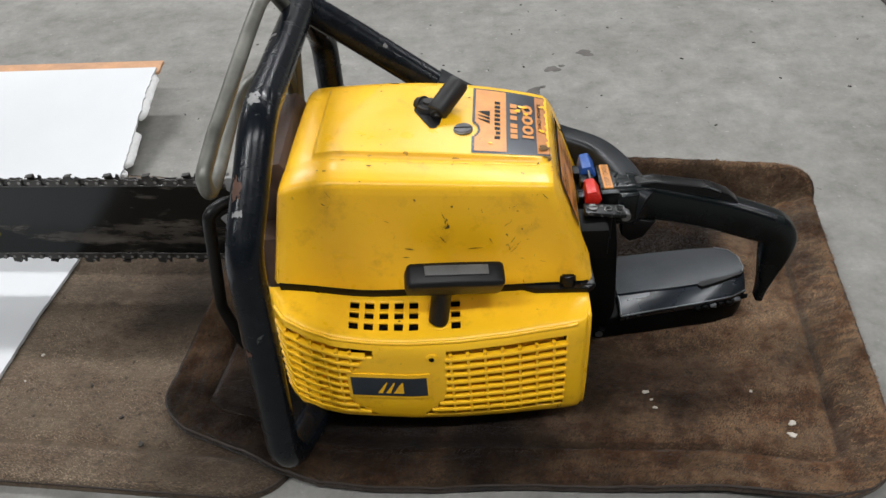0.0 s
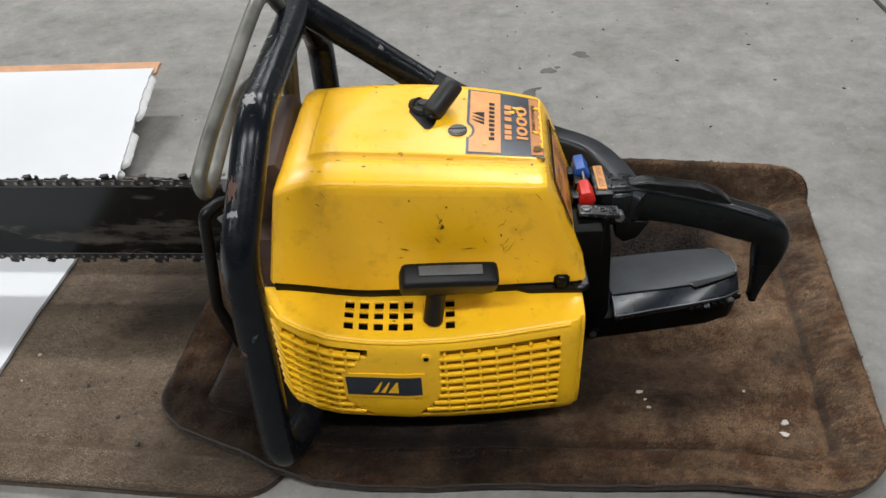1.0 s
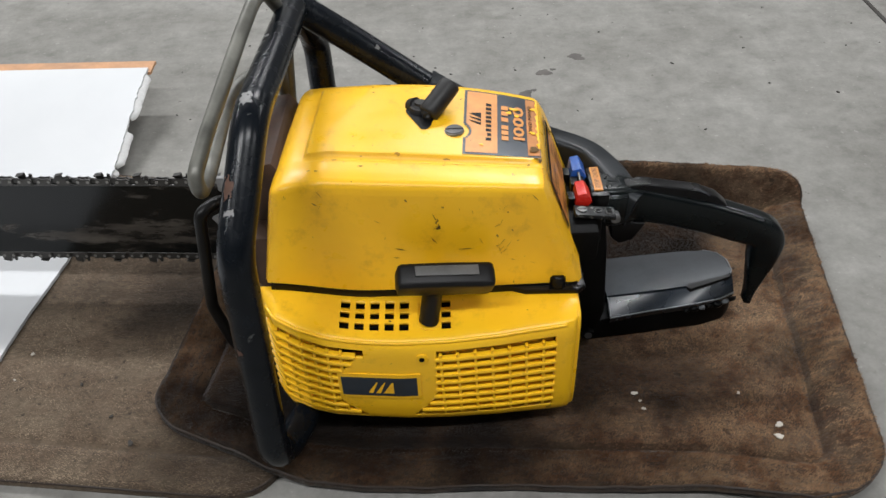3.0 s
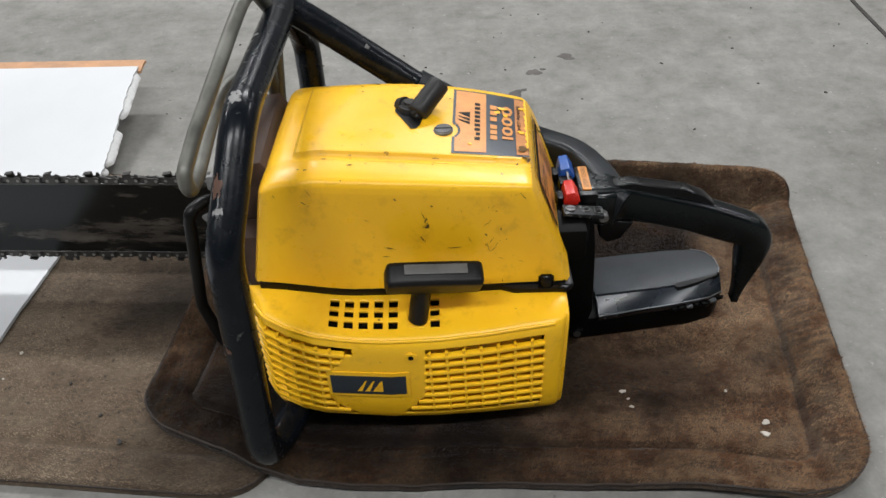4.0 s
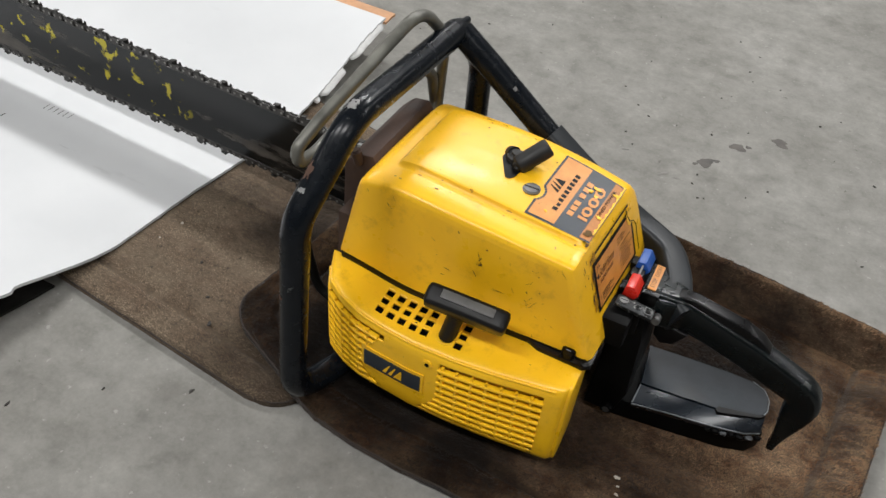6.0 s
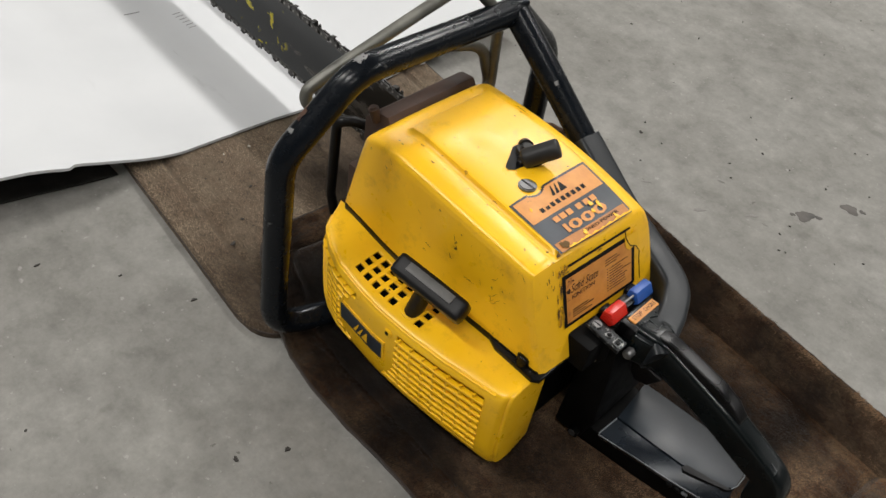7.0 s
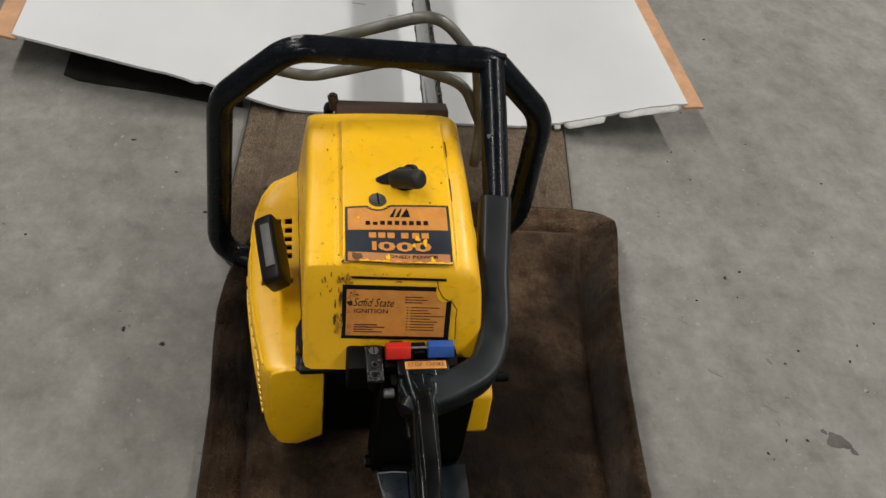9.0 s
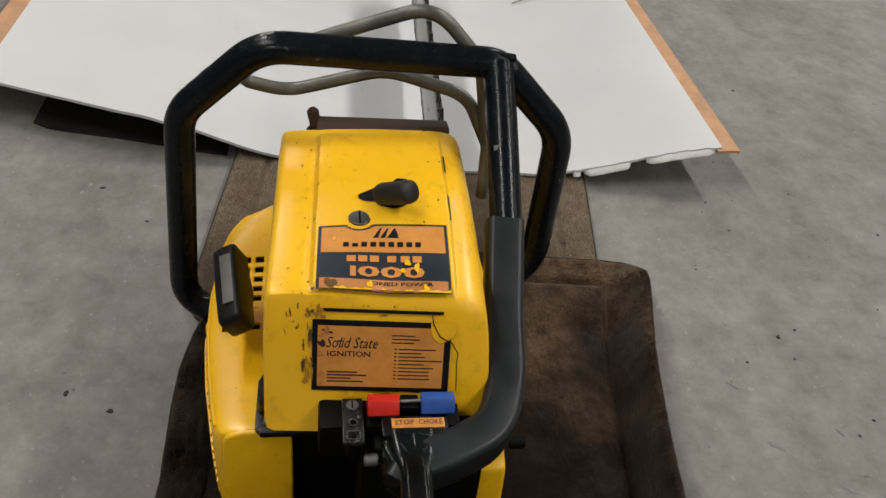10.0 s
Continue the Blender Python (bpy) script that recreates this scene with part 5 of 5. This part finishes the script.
    # clutch cover on the far side
    part("clutch_cover", prism([(-0.062, 0.060), (0.10, 0.038), (0.172, 0.050), (0.184, 0.068), (0.176, 0.112), (0.120, 0.140), (0.02, 0.172), (-0.03, 0.170), (-0.06, 0.14)], "y", 0.752, 0.778, 0.004, 3), YELLOW, saw, "yellow enamelled clutch cover")
    # muffler, with a bolt head at its corner
    muf = part("muffler", prism([(-0.102, 0.130), (-0.070, 0.130), (-0.064, 0.2400), (-0.072, 0.2525), (-0.088, 0.2500), (-0.1015, 0.236)], "y", 0.640, 0.752, 0.003, 2), RUST, saw, "rust-brown sheet steel muffler")
    part("muffler_bolt", rod((-0.0850, 0.6400, 0.240), (-0.0880, 0.6360, 0.2570), 0.0050, 18, edge=0.002), RUST, muf)
    part("fin_block", box(-0.092, -0.07, 0.614, 0.640, 0.12, 0.200, 0.003), RUST, saw, "dark cylinder fins")
    part("bar_clamp", prism([(-0.156, 0.1621), (-0.142, 0.1628), (-0.120, 0.150), (-0.120, 0.138), (-0.147, 0.1425), (-0.1565, 0.1481)], "y", 0.757, 0.762, 0.0008), BARE, saw, "scuffed bare metal bar clamp")
    part("bumper_spike", prism([(-0.169, 0.1155), (-0.150, 0.125), (-0.12, 0.125), (-0.12, 0.09), (-0.158, 0.097)], "y", 0.757, 0.761, 0.0008), BARE, saw, "scuffed bare metal bumper spike")
    # bumper plate with spikes behind the bar
    part("bumper_plate", prism([(-0.125, 0.055), (-0.085, 0.05), (-0.085, 0.14), (-0.128, 0.132), (-0.138, 0.118), (-0.124, 0.106), (-0.142, 0.092), (-0.124, 0.080), (-0.138, 0.068)], "y", 0.777, 0.782, 0.0008), DARK, saw, "black toothed bumper plate")


def tube_patch(path, at, length, facing, wide, r, seed):
    """A ragged patch lying on a bent tube of radius r, near a point and facing one way."""
    dense = []
    for a, b in zip(path, path[1:]):
        n = max(1, round((b - a).length / 0.0008))
        dense += [a + (b - a) * k / n for k in range(n)]
    mid = min(range(len(dense)), key=lambda k: (dense[k] - at).length)
    half = max(2, round(length / 0.0016))
    bm = bmesh.new()
    rows = []
    for k in range(max(1, mid - half), min(len(dense) - 1, mid + half)):
        along = (dense[min(k + 4, len(dense) - 1)] - dense[max(k - 4, 0)]).normalized()
        out = (facing - along * facing.dot(along)).normalized()
        side = along.cross(out)
        row = []
        for j in range(17):
            a = radians(wide * (j / 16 - 0.5))
            row.append(bm.verts.new(dense[k] + (out * math.cos(a) + side * math.sin(a)) * r))
        rows.append(row)
    grid_faces(bm, rows)
    gone = []
    for n, f in enumerate(bm.faces):
        c = f.calc_center_median()
        u = 2 * (n // 16) / max(1, len(rows) - 2) - 1
        v = 2 * (n % 16) / 15 - 1
        if noise.noise((c.x * 420 + seed * 7, c.y * 420, c.z * 420)) > 0.62 - 1.1 * max(u * u, v * v):
            gone.append(f)
    bmesh.ops.delete(bm, geom=gone, context="FACES")
    return bm


def build_frame(saw):
    # the front loop
    pts = [(-0.055, 0.660, 0.0330), (-0.064, 0.585, 0.0350), (-0.0825, 0.5180, 0.0430), (-0.0795, 0.5290, 0.2530), (-0.0680, 0.595, 0.3205), (-0.0630, 0.784, 0.3180), (-0.0590, 0.8450, 0.2580), (-0.0570, 0.8460, 0.120), (-0.045, 0.80, 0.085), (-0.02, 0.770, 0.080)]
    loop_path = rounded_path(pts, [0.03, 0.035, 0.045, 0.05, 0.035, 0.05, 0.04, 0.02], 10)
    loop = part("handle_loop", sweep(loop_path, circle(0.0127, 24), up=(1, 0, 0)), TUBE, saw, "black enamelled tubular front handle, worn bright in spots", 60)
    for at, ln, facing, wide, seed in (((-0.067, 0.602, 0.3225), 0.011, (-0.2, -0.55, 0.8), 50, 1), ((-0.0655, 0.697, 0.3195), 0.008, (-0.35, -0.75, 0.55), 34, 2),
                                       ((-0.0750, 0.5590, 0.2840), 0.020, (-0.5, -0.75, 0.45), 44, 3), ((-0.0765, 0.5470, 0.2730), 0.008, (-0.3, -0.8, 0.5), 40, 5), ((-0.0805, 0.5260, 0.175), 0.010, (-0.5, -0.8, 0.3), 26, 7)):
        part("worn_patch", tube_patch(loop_path, Vector(at), ln, Vector(facing), wide, 0.01285, seed), RUSTSPOT if seed in (3, 7) else BARE, loop, "patch rubbed down to bare metal", 60)
    # brace back to the rear handle
    brace = part("brace_tube", sweep(rounded_path([(-0.060, 0.782, 0.3170), (-0.02, 0.782, 0.2880), (0.062, 0.781, 0.2265)], 0.02), circle(0.0125, 24), up=(0, 1, 0)), TUBE, saw, "black brace tube welded to the loop", 60)
    part("weld", rod((-0.0605, 0.7690, 0.3275), (-0.0595, 0.7950, 0.3245), 0.0035, 10, edge=0.0012), TUBE, brace)
    part("worn_patch", tube_patch([Vector((-0.02, 0.782, 0.2880)), Vector((0.062, 0.781, 0.2265))], Vector((0.0, 0.782, 0.273)), 0.007, Vector((0.3, -0.6, 0.75)), 22, 0.01265, 9), BARE, brace, "patch rubbed down to bare metal", 60)
    # moulded arm that curls from the brace round the engine to the grip
    arm = [(0.045, 0.7800, 0.2385), (0.077, 0.7765, 0.2195), (0.112, 0.7725, 0.1985), (0.152, 0.7690, 0.1790), (0.187, 0.7555, 0.1710), (0.204, 0.728, 0.1680), (0.213, 0.703, 0.1655), (0.226, 0.692, 0.1610)]
    part("handle_arm", sweep([Vector(p) for p in spline(arm, 40)], lambda t: rounded_rect(0.0142 - 0.0012 * t, 0.0130 + 0.004 * smooth(0.1, 0.5, t), 0.0055, 4), up=(0, 0, 1)), GREY, saw, "dark grey moulded handle arm", 50)
    # rear grip
    g = [(0.186, 0.700, 0.1640), (0.222, 0.7000, 0.1660), (0.290, 0.698, 0.1480), (0.3520, 0.698, 0.1240), (0.3455, 0.698, 0.0430)]
    g = rounded_path(g, [0.04, 0.06, 0.019], 10)
    dense = []
    for a, b in zip(g, g[1:]):
        n = max(1, round((b - a).length / 0.004))
        dense += [a + (b - a) * k / n for k in range(n)]
    g = dense + [g[-1]]
    grip = part("rear_grip", sweep(g, lambda t: rounded_rect((0.0104 + 0.0065 * smooth(0.2, 0.0, t)) * (1 - 0.35 * smooth(0.80, 1.0, t)), (0.0162 + 0.0045 * smooth(0.16, 0.0, t) - 0.001 * smooth(0.60, 0.72, t)) * (1 - 0.78 * smooth(0.77, 1.0, t)), 0.0060 * (1 - 0.70 * smooth(0.77, 1.0, t)), 5), up=(0, 0, 1)), GRIP, saw, "black rubber-covered rear grip", 50)
    bm = prism([(0.190, 0.681), (0.2060, 0.6795), (0.2155, 0.6830), (0.2265, 0.6900), (0.252, 0.6905), (0.252, 0.7092), (0.224, 0.7095), (0.2145, 0.7150), (0.2070, 0.7250), (0.2035, 0.7400), (0.190, 0.748)], "z", 0.150, 0.1806, 0.0035, 3)
    for v in bm.verts:
        v.co.z -= 0.22 * max(0.0, v.co.x - 0.212)
    part("yoke", bm, GRIP, grip, "flared black moulding at the root of the grip", 50)
    part("throttle_lock", prism([(0.214, 0.1835), (0.230, 0.1855), (0.254, 0.1810), (0.279, 0.1765), (0.296, 0.1690), (0.3065, 0.1595), (0.3085, 0.1515), (0.288, 0.1520), (0.214, 0.170)], "y", 0.6920, 0.7055, 0.002, 3), BLACK, grip, "black throttle safety lever")
    part("trigger", prism([(0.204, 0.150), (0.236, 0.146), (0.226, 0.128), (0.214, 0.124), (0.206, 0.132)], "y", 0.688, 0.702, 0.002, 3), BLACK, grip, "black throttle trigger")
    crown = lambda x: float(np.interp(x, (0.195, 0.205, 0.222, 0.246, 0.290), (0.1846, 0.1843, 0.1815, 0.1760, 0.1640)))
    for path in (((0.2070, 0.6912), (0.2205, 0.6996)), ((0.2090, 0.7078), (0.2205, 0.7004)), ((0.200, 0.7000), (0.222, 0.7000), (0.250, 0.7000)), ((0.1985, 0.6900), (0.2000, 0.6980)), ((0.1985, 0.7030), (0.2015, 0.7095))):
        part("moulded_rib", sweep([Vector((x, y, crown(x) + 0.0002)) for x, y in path], circle(0.0010, 10)), GRIP, grip, "", 60)
    tag = part("switch_tag", box(0.1872, 0.1950, 0.6865, 0.7215, 0.1835, 0.1855, 0.0006), ORANGE, saw, "orange tag naming the switches")
    m = lambda u, v, lift: Vector((0.1911 - v, 0.6880 + u, 0.1858 + lift))
    part("tag_lettering", lettering("STOP", 0.0058, m, 0.0005, 0, 0.0002, 0.92, 0, 0.0), FADED, tag, "black lettering")
    part("tag_lettering", lettering("CHOKE", 0.0058, m, 0.0160, 0, 0.0002, 0.80, 0, 0.0), FADED, tag, "black lettering")
    part("tag_base", box(0.184, 0.200, 0.680, 0.724, 0.170, 0.1838, 0.002), BLACK, tag)
    # tank under the grip: a lid that climbs to the rear, a sloping rim along its near edge, a grimy underside
    lid_z = lambda x: 0.0490 + 0.175 * (x - 0.2125)
    near = [(0.2125, 0.7015), (0.250, 0.6990), (0.2890, 0.6975), (0.3200, 0.7010), (0.3305, 0.7080)]
    far = [(0.2065, 0.7560), (0.250, 0.7530), (0.2890, 0.7490), (0.3170, 0.7440), (0.3285, 0.7320)]
    bm = bmesh.new()
    rows = []
    for (xa, ya), (xb, yb) in zip(near, far):
        row = []
        for k in range(9):
            t = k / 8
            x, y = xa + (xb - xa) * t, ya + (yb - ya) * t
            row.append(bm.verts.new((x, y, lid_z(x) + 0.0009 * math.sin(math.pi * t) ** 0.6)))
        rows.append([bm.verts.new((xa, ya, 0.0300))] + row + [bm.verts.new((xb, yb, 0.0300))])
    grid_faces(bm, rows)
    bm.faces.new(rows[0][::-1])
    bm.faces.new(rows[-1])
    rim_edges = [e for e in bm.edges if e.calc_face_angle(0) > 0.7]
    bmesh.ops.bevel(bm, geom=rim_edges, offset=0.0016, segments=2, affect="EDGES", profile=0.6, clamp_overlap=True)
    tank = part("oil_tank", bm, SLATE, saw, "slate-grey plastic tank with worn edges", 45)
    lip = [(0.2110, 0.6730, 0.0475), (0.250, 0.6785, 0.0500), (0.2890, 0.6835, 0.0520), (0.3180, 0.6890, 0.0535), (0.3320, 0.6965, 0.0540)]
    bm = bmesh.new()
    rows = []
    for (xa, ya), (xl, yl, zl) in zip(near, lip):
        top = Vector((xa, ya - 0.0012, lid_z(xa) - 0.0015))
        low = Vector((xl, yl, zl))
        cross = [top + (low - top) * t + Vector((0, 0, 0.0007 * math.sin(math.pi * t))) for t in (0.0, 0.3, 0.6, 0.85, 1.0)]
        cross += [low + Vector((0.0003, 0.0004, -0.0035)), low + Vector((0, 0.004, -0.0110)), low + Vector((0, 0.012, -0.0150))]
        rows.append([bm.verts.new(p) for p in cross])
    grid_faces(bm, rows)
    bm.faces.new(rows[0])
    part("tank_rim", bm, RIM, tank, "bevelled slate-grey tank rim", 35)
    part("worn_edge", sweep([Vector((x, y - 0.0002, z - 0.0006)) for x, y, z in lip], circle(0.0007, 8)), SCRAPED, tank, "edge rubbed pale", 60)
    part("worn_edge", sweep([Vector((0.2112, 0.6735, 0.0477)), Vector((0.2121, 0.687, 0.0500)), Vector((0.2126, 0.6995, 0.0486))], circle(0.0007, 8)), SCRAPED, tank, "edge rubbed pale", 60)
    part("worn_edge", sweep([Vector((x, y, lid_z(x) - 0.0002)) for x, y in ((0.3290, 0.7060), (0.3312, 0.7120), (0.3305, 0.7260), (0.3240, 0.7385), (0.3120, 0.7455))], circle(0.0006, 8)), SCRAPED, tank, "edge rubbed pale", 60)
    crack = [(0.2860, 0.6955), (0.2890, 0.6925), (0.3080, 0.6965), (0.3260, 0.7010), (0.3300, 0.7050), (0.3100, 0.7020), (0.2880, 0.7000)]
    bm = bmesh.new()
    bm.faces.new([bm.verts.new((x, y, lid_z(x) + 0.0006)) for x, y in crack])
    ext = bmesh.ops.extrude_face_region(bm, geom=bm.faces[:])
    bmesh.ops.translate(bm, verts=[g for g in ext["geom"] if isinstance(g, bmesh.types.BMVert)], vec=(0, 0, -0.004))
    part("crack", bm, INK, tank, "dark broken edge")
    rnd = random.Random(14)
    for i in range(7):
        x = 0.286 + 0.046 * i / 6
        yl = float(np.interp(x, [p[0] for p in lip], [p[1] for p in lip]))
        zl = float(np.interp(x, [p[0] for p in lip], [p[2] for p in lip]))
        r = rnd.uniform(0.0022, 0.0042)
        lump = bmesh.new()
        bmesh.ops.create_icosphere(lump, subdivisions=2, radius=1)
        for v in lump.verts:
            v.co *= 1 + 0.25 * noise.noise(v.co * 2 + Vector((i * 3, 0, 0)))
            v.co = Vector((v.co.x * r * 1.5, v.co.y * r * 0.8, v.co.z * r * 0.8)) + Vector((x, yl + 0.002, zl - 0.0085 - 0.003 * rnd.random()))
        part("grime_clot", lump, SCRAPED if i % 3 == 2 else DARK, tank, "clot of oily sawdust", 80)
    part("bottom_grime", prism([(0.190, 0.676), (0.250, 0.6835), (0.305, 0.692), (0.328, 0.700), (0.338, 0.712), (0.320, 0.745), (0.190, 0.752)], "z", 0.0145, 0.040, 0.004, 2), DARK, tank, "grimy black underside")
    # scuffed tubular hand guard in front of the loop
    g = [(-0.082, 0.792, 0.175), (-0.080, 0.789, 0.230), (-0.070, 0.770, 0.3150), (-0.077, 0.728, 0.3575), (-0.088, 0.685, 0.3365), (-0.105, 0.606, 0.2990), (-0.110, 0.5770, 0.2840), (-0.109, 0.5790, 0.2690), (-0.113, 0.615, 0.2585), (-0.107, 0.697, 0.2860), (-0.080, 0.765, 0.2790), (-0.084, 0.789, 0.2300), (-0.088, 0.800, 0.18)]
    part("hand_guard", sweep(rounded_path(g, [0.02, 0.05, 0.05, 0.05, 0.03, 0.012, 0.012, 0.05, 0.07, 0.03, 0.03], 8), circle(0.0056, 18), up=(1, 0, 0)), WIRE, saw, "scuffed grey tubular hand guard", 60)
    # thin black guard rod
    r = [(-0.085, 0.690, 0.192), (-0.124, 0.648, 0.2120), (-0.1350, 0.636, 0.2100), (-0.1475, 0.643, 0.1050), (-0.136, 0.647, 0.045), (-0.09, 0.650, 0.030)]
    part("guard_rod", sweep(rounded_path(r, [0.02, 0.015, 0.03, 0.03], 8), circle(0.0052, 14), up=(1, 0, 0)), RUBBER, saw, "thin black bent guard rod", 60)


def build_bar_and_chain(saw):
    y0, zc, h, nose = 0.7680, 0.1015, 0.0437, -0.86
    # the bar stands slightly askew
    turn = Matrix.Translation((-0.06, y0, 0)) @ Matrix.Rotation(-0.060, 4, "Z") @ Matrix.Translation((0.06, -y0, 0))
    outline = [(-0.055, zc - h), (-0.055, zc + h)]
    outline += [(nose + 0.0 - h * math.sin(math.radians(a)), zc + h * math.cos(math.radians(a))) for a in range(0, 181, 12)]
    bm = prism(outline, "y", y0 - 0.0024, y0 + 0.0024, 0.0006, 1)
    bm.transform(turn)
    bar = part("guide_bar", bm, BAR, saw, "worn black steel guide bar with scraped patches")
    for side in (1, -1):
        bm = box(nose, -0.06, y0 - 0.0028, y0 + 0.0028, zc + side * (h - 0.0012) - 0.0008, zc + side * (h - 0.0012) + 0.0008, r=0.0004, seg=1)
        bm.transform(turn)
        part("rail", bm, CHAIN, bar, "bright worn bar rail")
    chain = new("saw_chain")
    chain.parent = saw
    tagged(chain, "oily dark steel saw chain")
    P = 0.0098

    def strap(kind):
        bm = bmesh.new()
        shapes = []
        if kind == "drive":
            out = [(-P * 0.48, -0.0030), (P * 0.48, -0.0030), (P * 0.55, 0.0), (P * 0.42, 0.0030), (-P * 0.42, 0.0030), (-P * 0.55, 0.0)]
            shapes = [(out, -0.0008, 0.0008)]
        else:
            out = [(-P * 0.78, -0.0022), (-P * 0.5, -0.0036), (P * 0.5, -0.0036), (P * 0.78, -0.0022), (P * 0.78, 0.0020), (P * 0.45, 0.0036), (0.0, 0.0028), (-P * 0.45, 0.0036), (-P * 0.78, 0.0020)]
            shapes = [(out, -0.0026, -0.0011), (out, 0.0011, 0.0026)]
            if kind in ("cut_left", "cut_right"):
                s = -1 if kind == "cut_left" else 1
                tooth = [(-P * 0.75, 0.0), (P * 0.1, 0.0), (P * 0.05, 0.0058), (P * 0.0, 0.0078), (-P * 0.74, 0.0062)]
                gauge = [(P * 0.3, 0.0), (P * 0.78, 0.0), (P * 0.74, 0.0062), (P * 0.5, 0.0070)]
                shapes[0 if s < 0 else 1] = (out, s * 0.0026, s * 0.0011)
                shapes += [(tooth, s * 0.0012, s * 0.0028), (gauge, s * 0.0012, s * 0.0026)]
                shapes += [([(-P * 0.74, 0.0055), (P * 0.02, 0.0069), (P * 0.02, 0.0080), (-P * 0.74, 0.0066)], -s * 0.0022, s * 0.0028)]
        for shape, a, b in shapes:
            piece = prism([(x, z) for x, z in shape], "y", min(a, b), max(a, b), 0)
            me = bpy.data.meshes.new("piece")
            piece.to_mesh(me)
            piece.free()
            bm.from_mesh(me)
            bpy.data.meshes.remove(me)
        return finish(bm, "chain_" + kind, CHAIN, 30)

    riv = finish(rod((0, -0.0031, 0), (0, 0.0031, 0), 0.0016, 10), "chain_rivet", RIVET, 30)
    kinds = {k: strap(k) for k in ("drive", "tie", "cut_left", "cut_right")}
    order = ("cut_left", "drive", "tie", "drive", "cut_right", "drive", "tie", "drive")
    base = Vector(SAW_BASE)
    for side in (1, -1):
        for i in range(80):
            x = -0.078 - i * P
            kind = order[(i + (0 if side > 0 else 3)) % 8]
            ob = new("chain_link", kinds[kind])
            ob.parent = chain
            m = Matrix.Translation(-base) @ turn @ Matrix.Translation((x, y0, zc + side * (h + 0.0028)))
            wob = pose(0, 0, 0.0003 * math.sin(i * 1.7), 0, 1.2 * math.sin(i * 2.3), 0)
            at = m @ wob @ (pose(0, 0, 0, 180, 0, 0) if side < 0 else Matrix())
            ob.matrix_local = at
            if kind != "drive":
                for rx in (-P * 0.5, P * 0.5):
                    rv = new("rivet", riv)
                    rv.parent = chain
                    rv.matrix_local = at @ Matrix.Translation((rx, 0, 0))


def build_saw():
    saw = empty("chainsaw", SAW_BASE, "large yellow and black petrol chainsaw, worn and oily, on brown mats", "chainsaw")
    build_body(saw)
    cover = build_cover(saw)
    build_labels(cover)
    build_starter(saw)
    build_frame(saw)
    build_bar_and_chain(saw)
    return saw


floor = build_room()
build_floor_marks(floor)
build_mats()
build_board()
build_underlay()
build_saw()
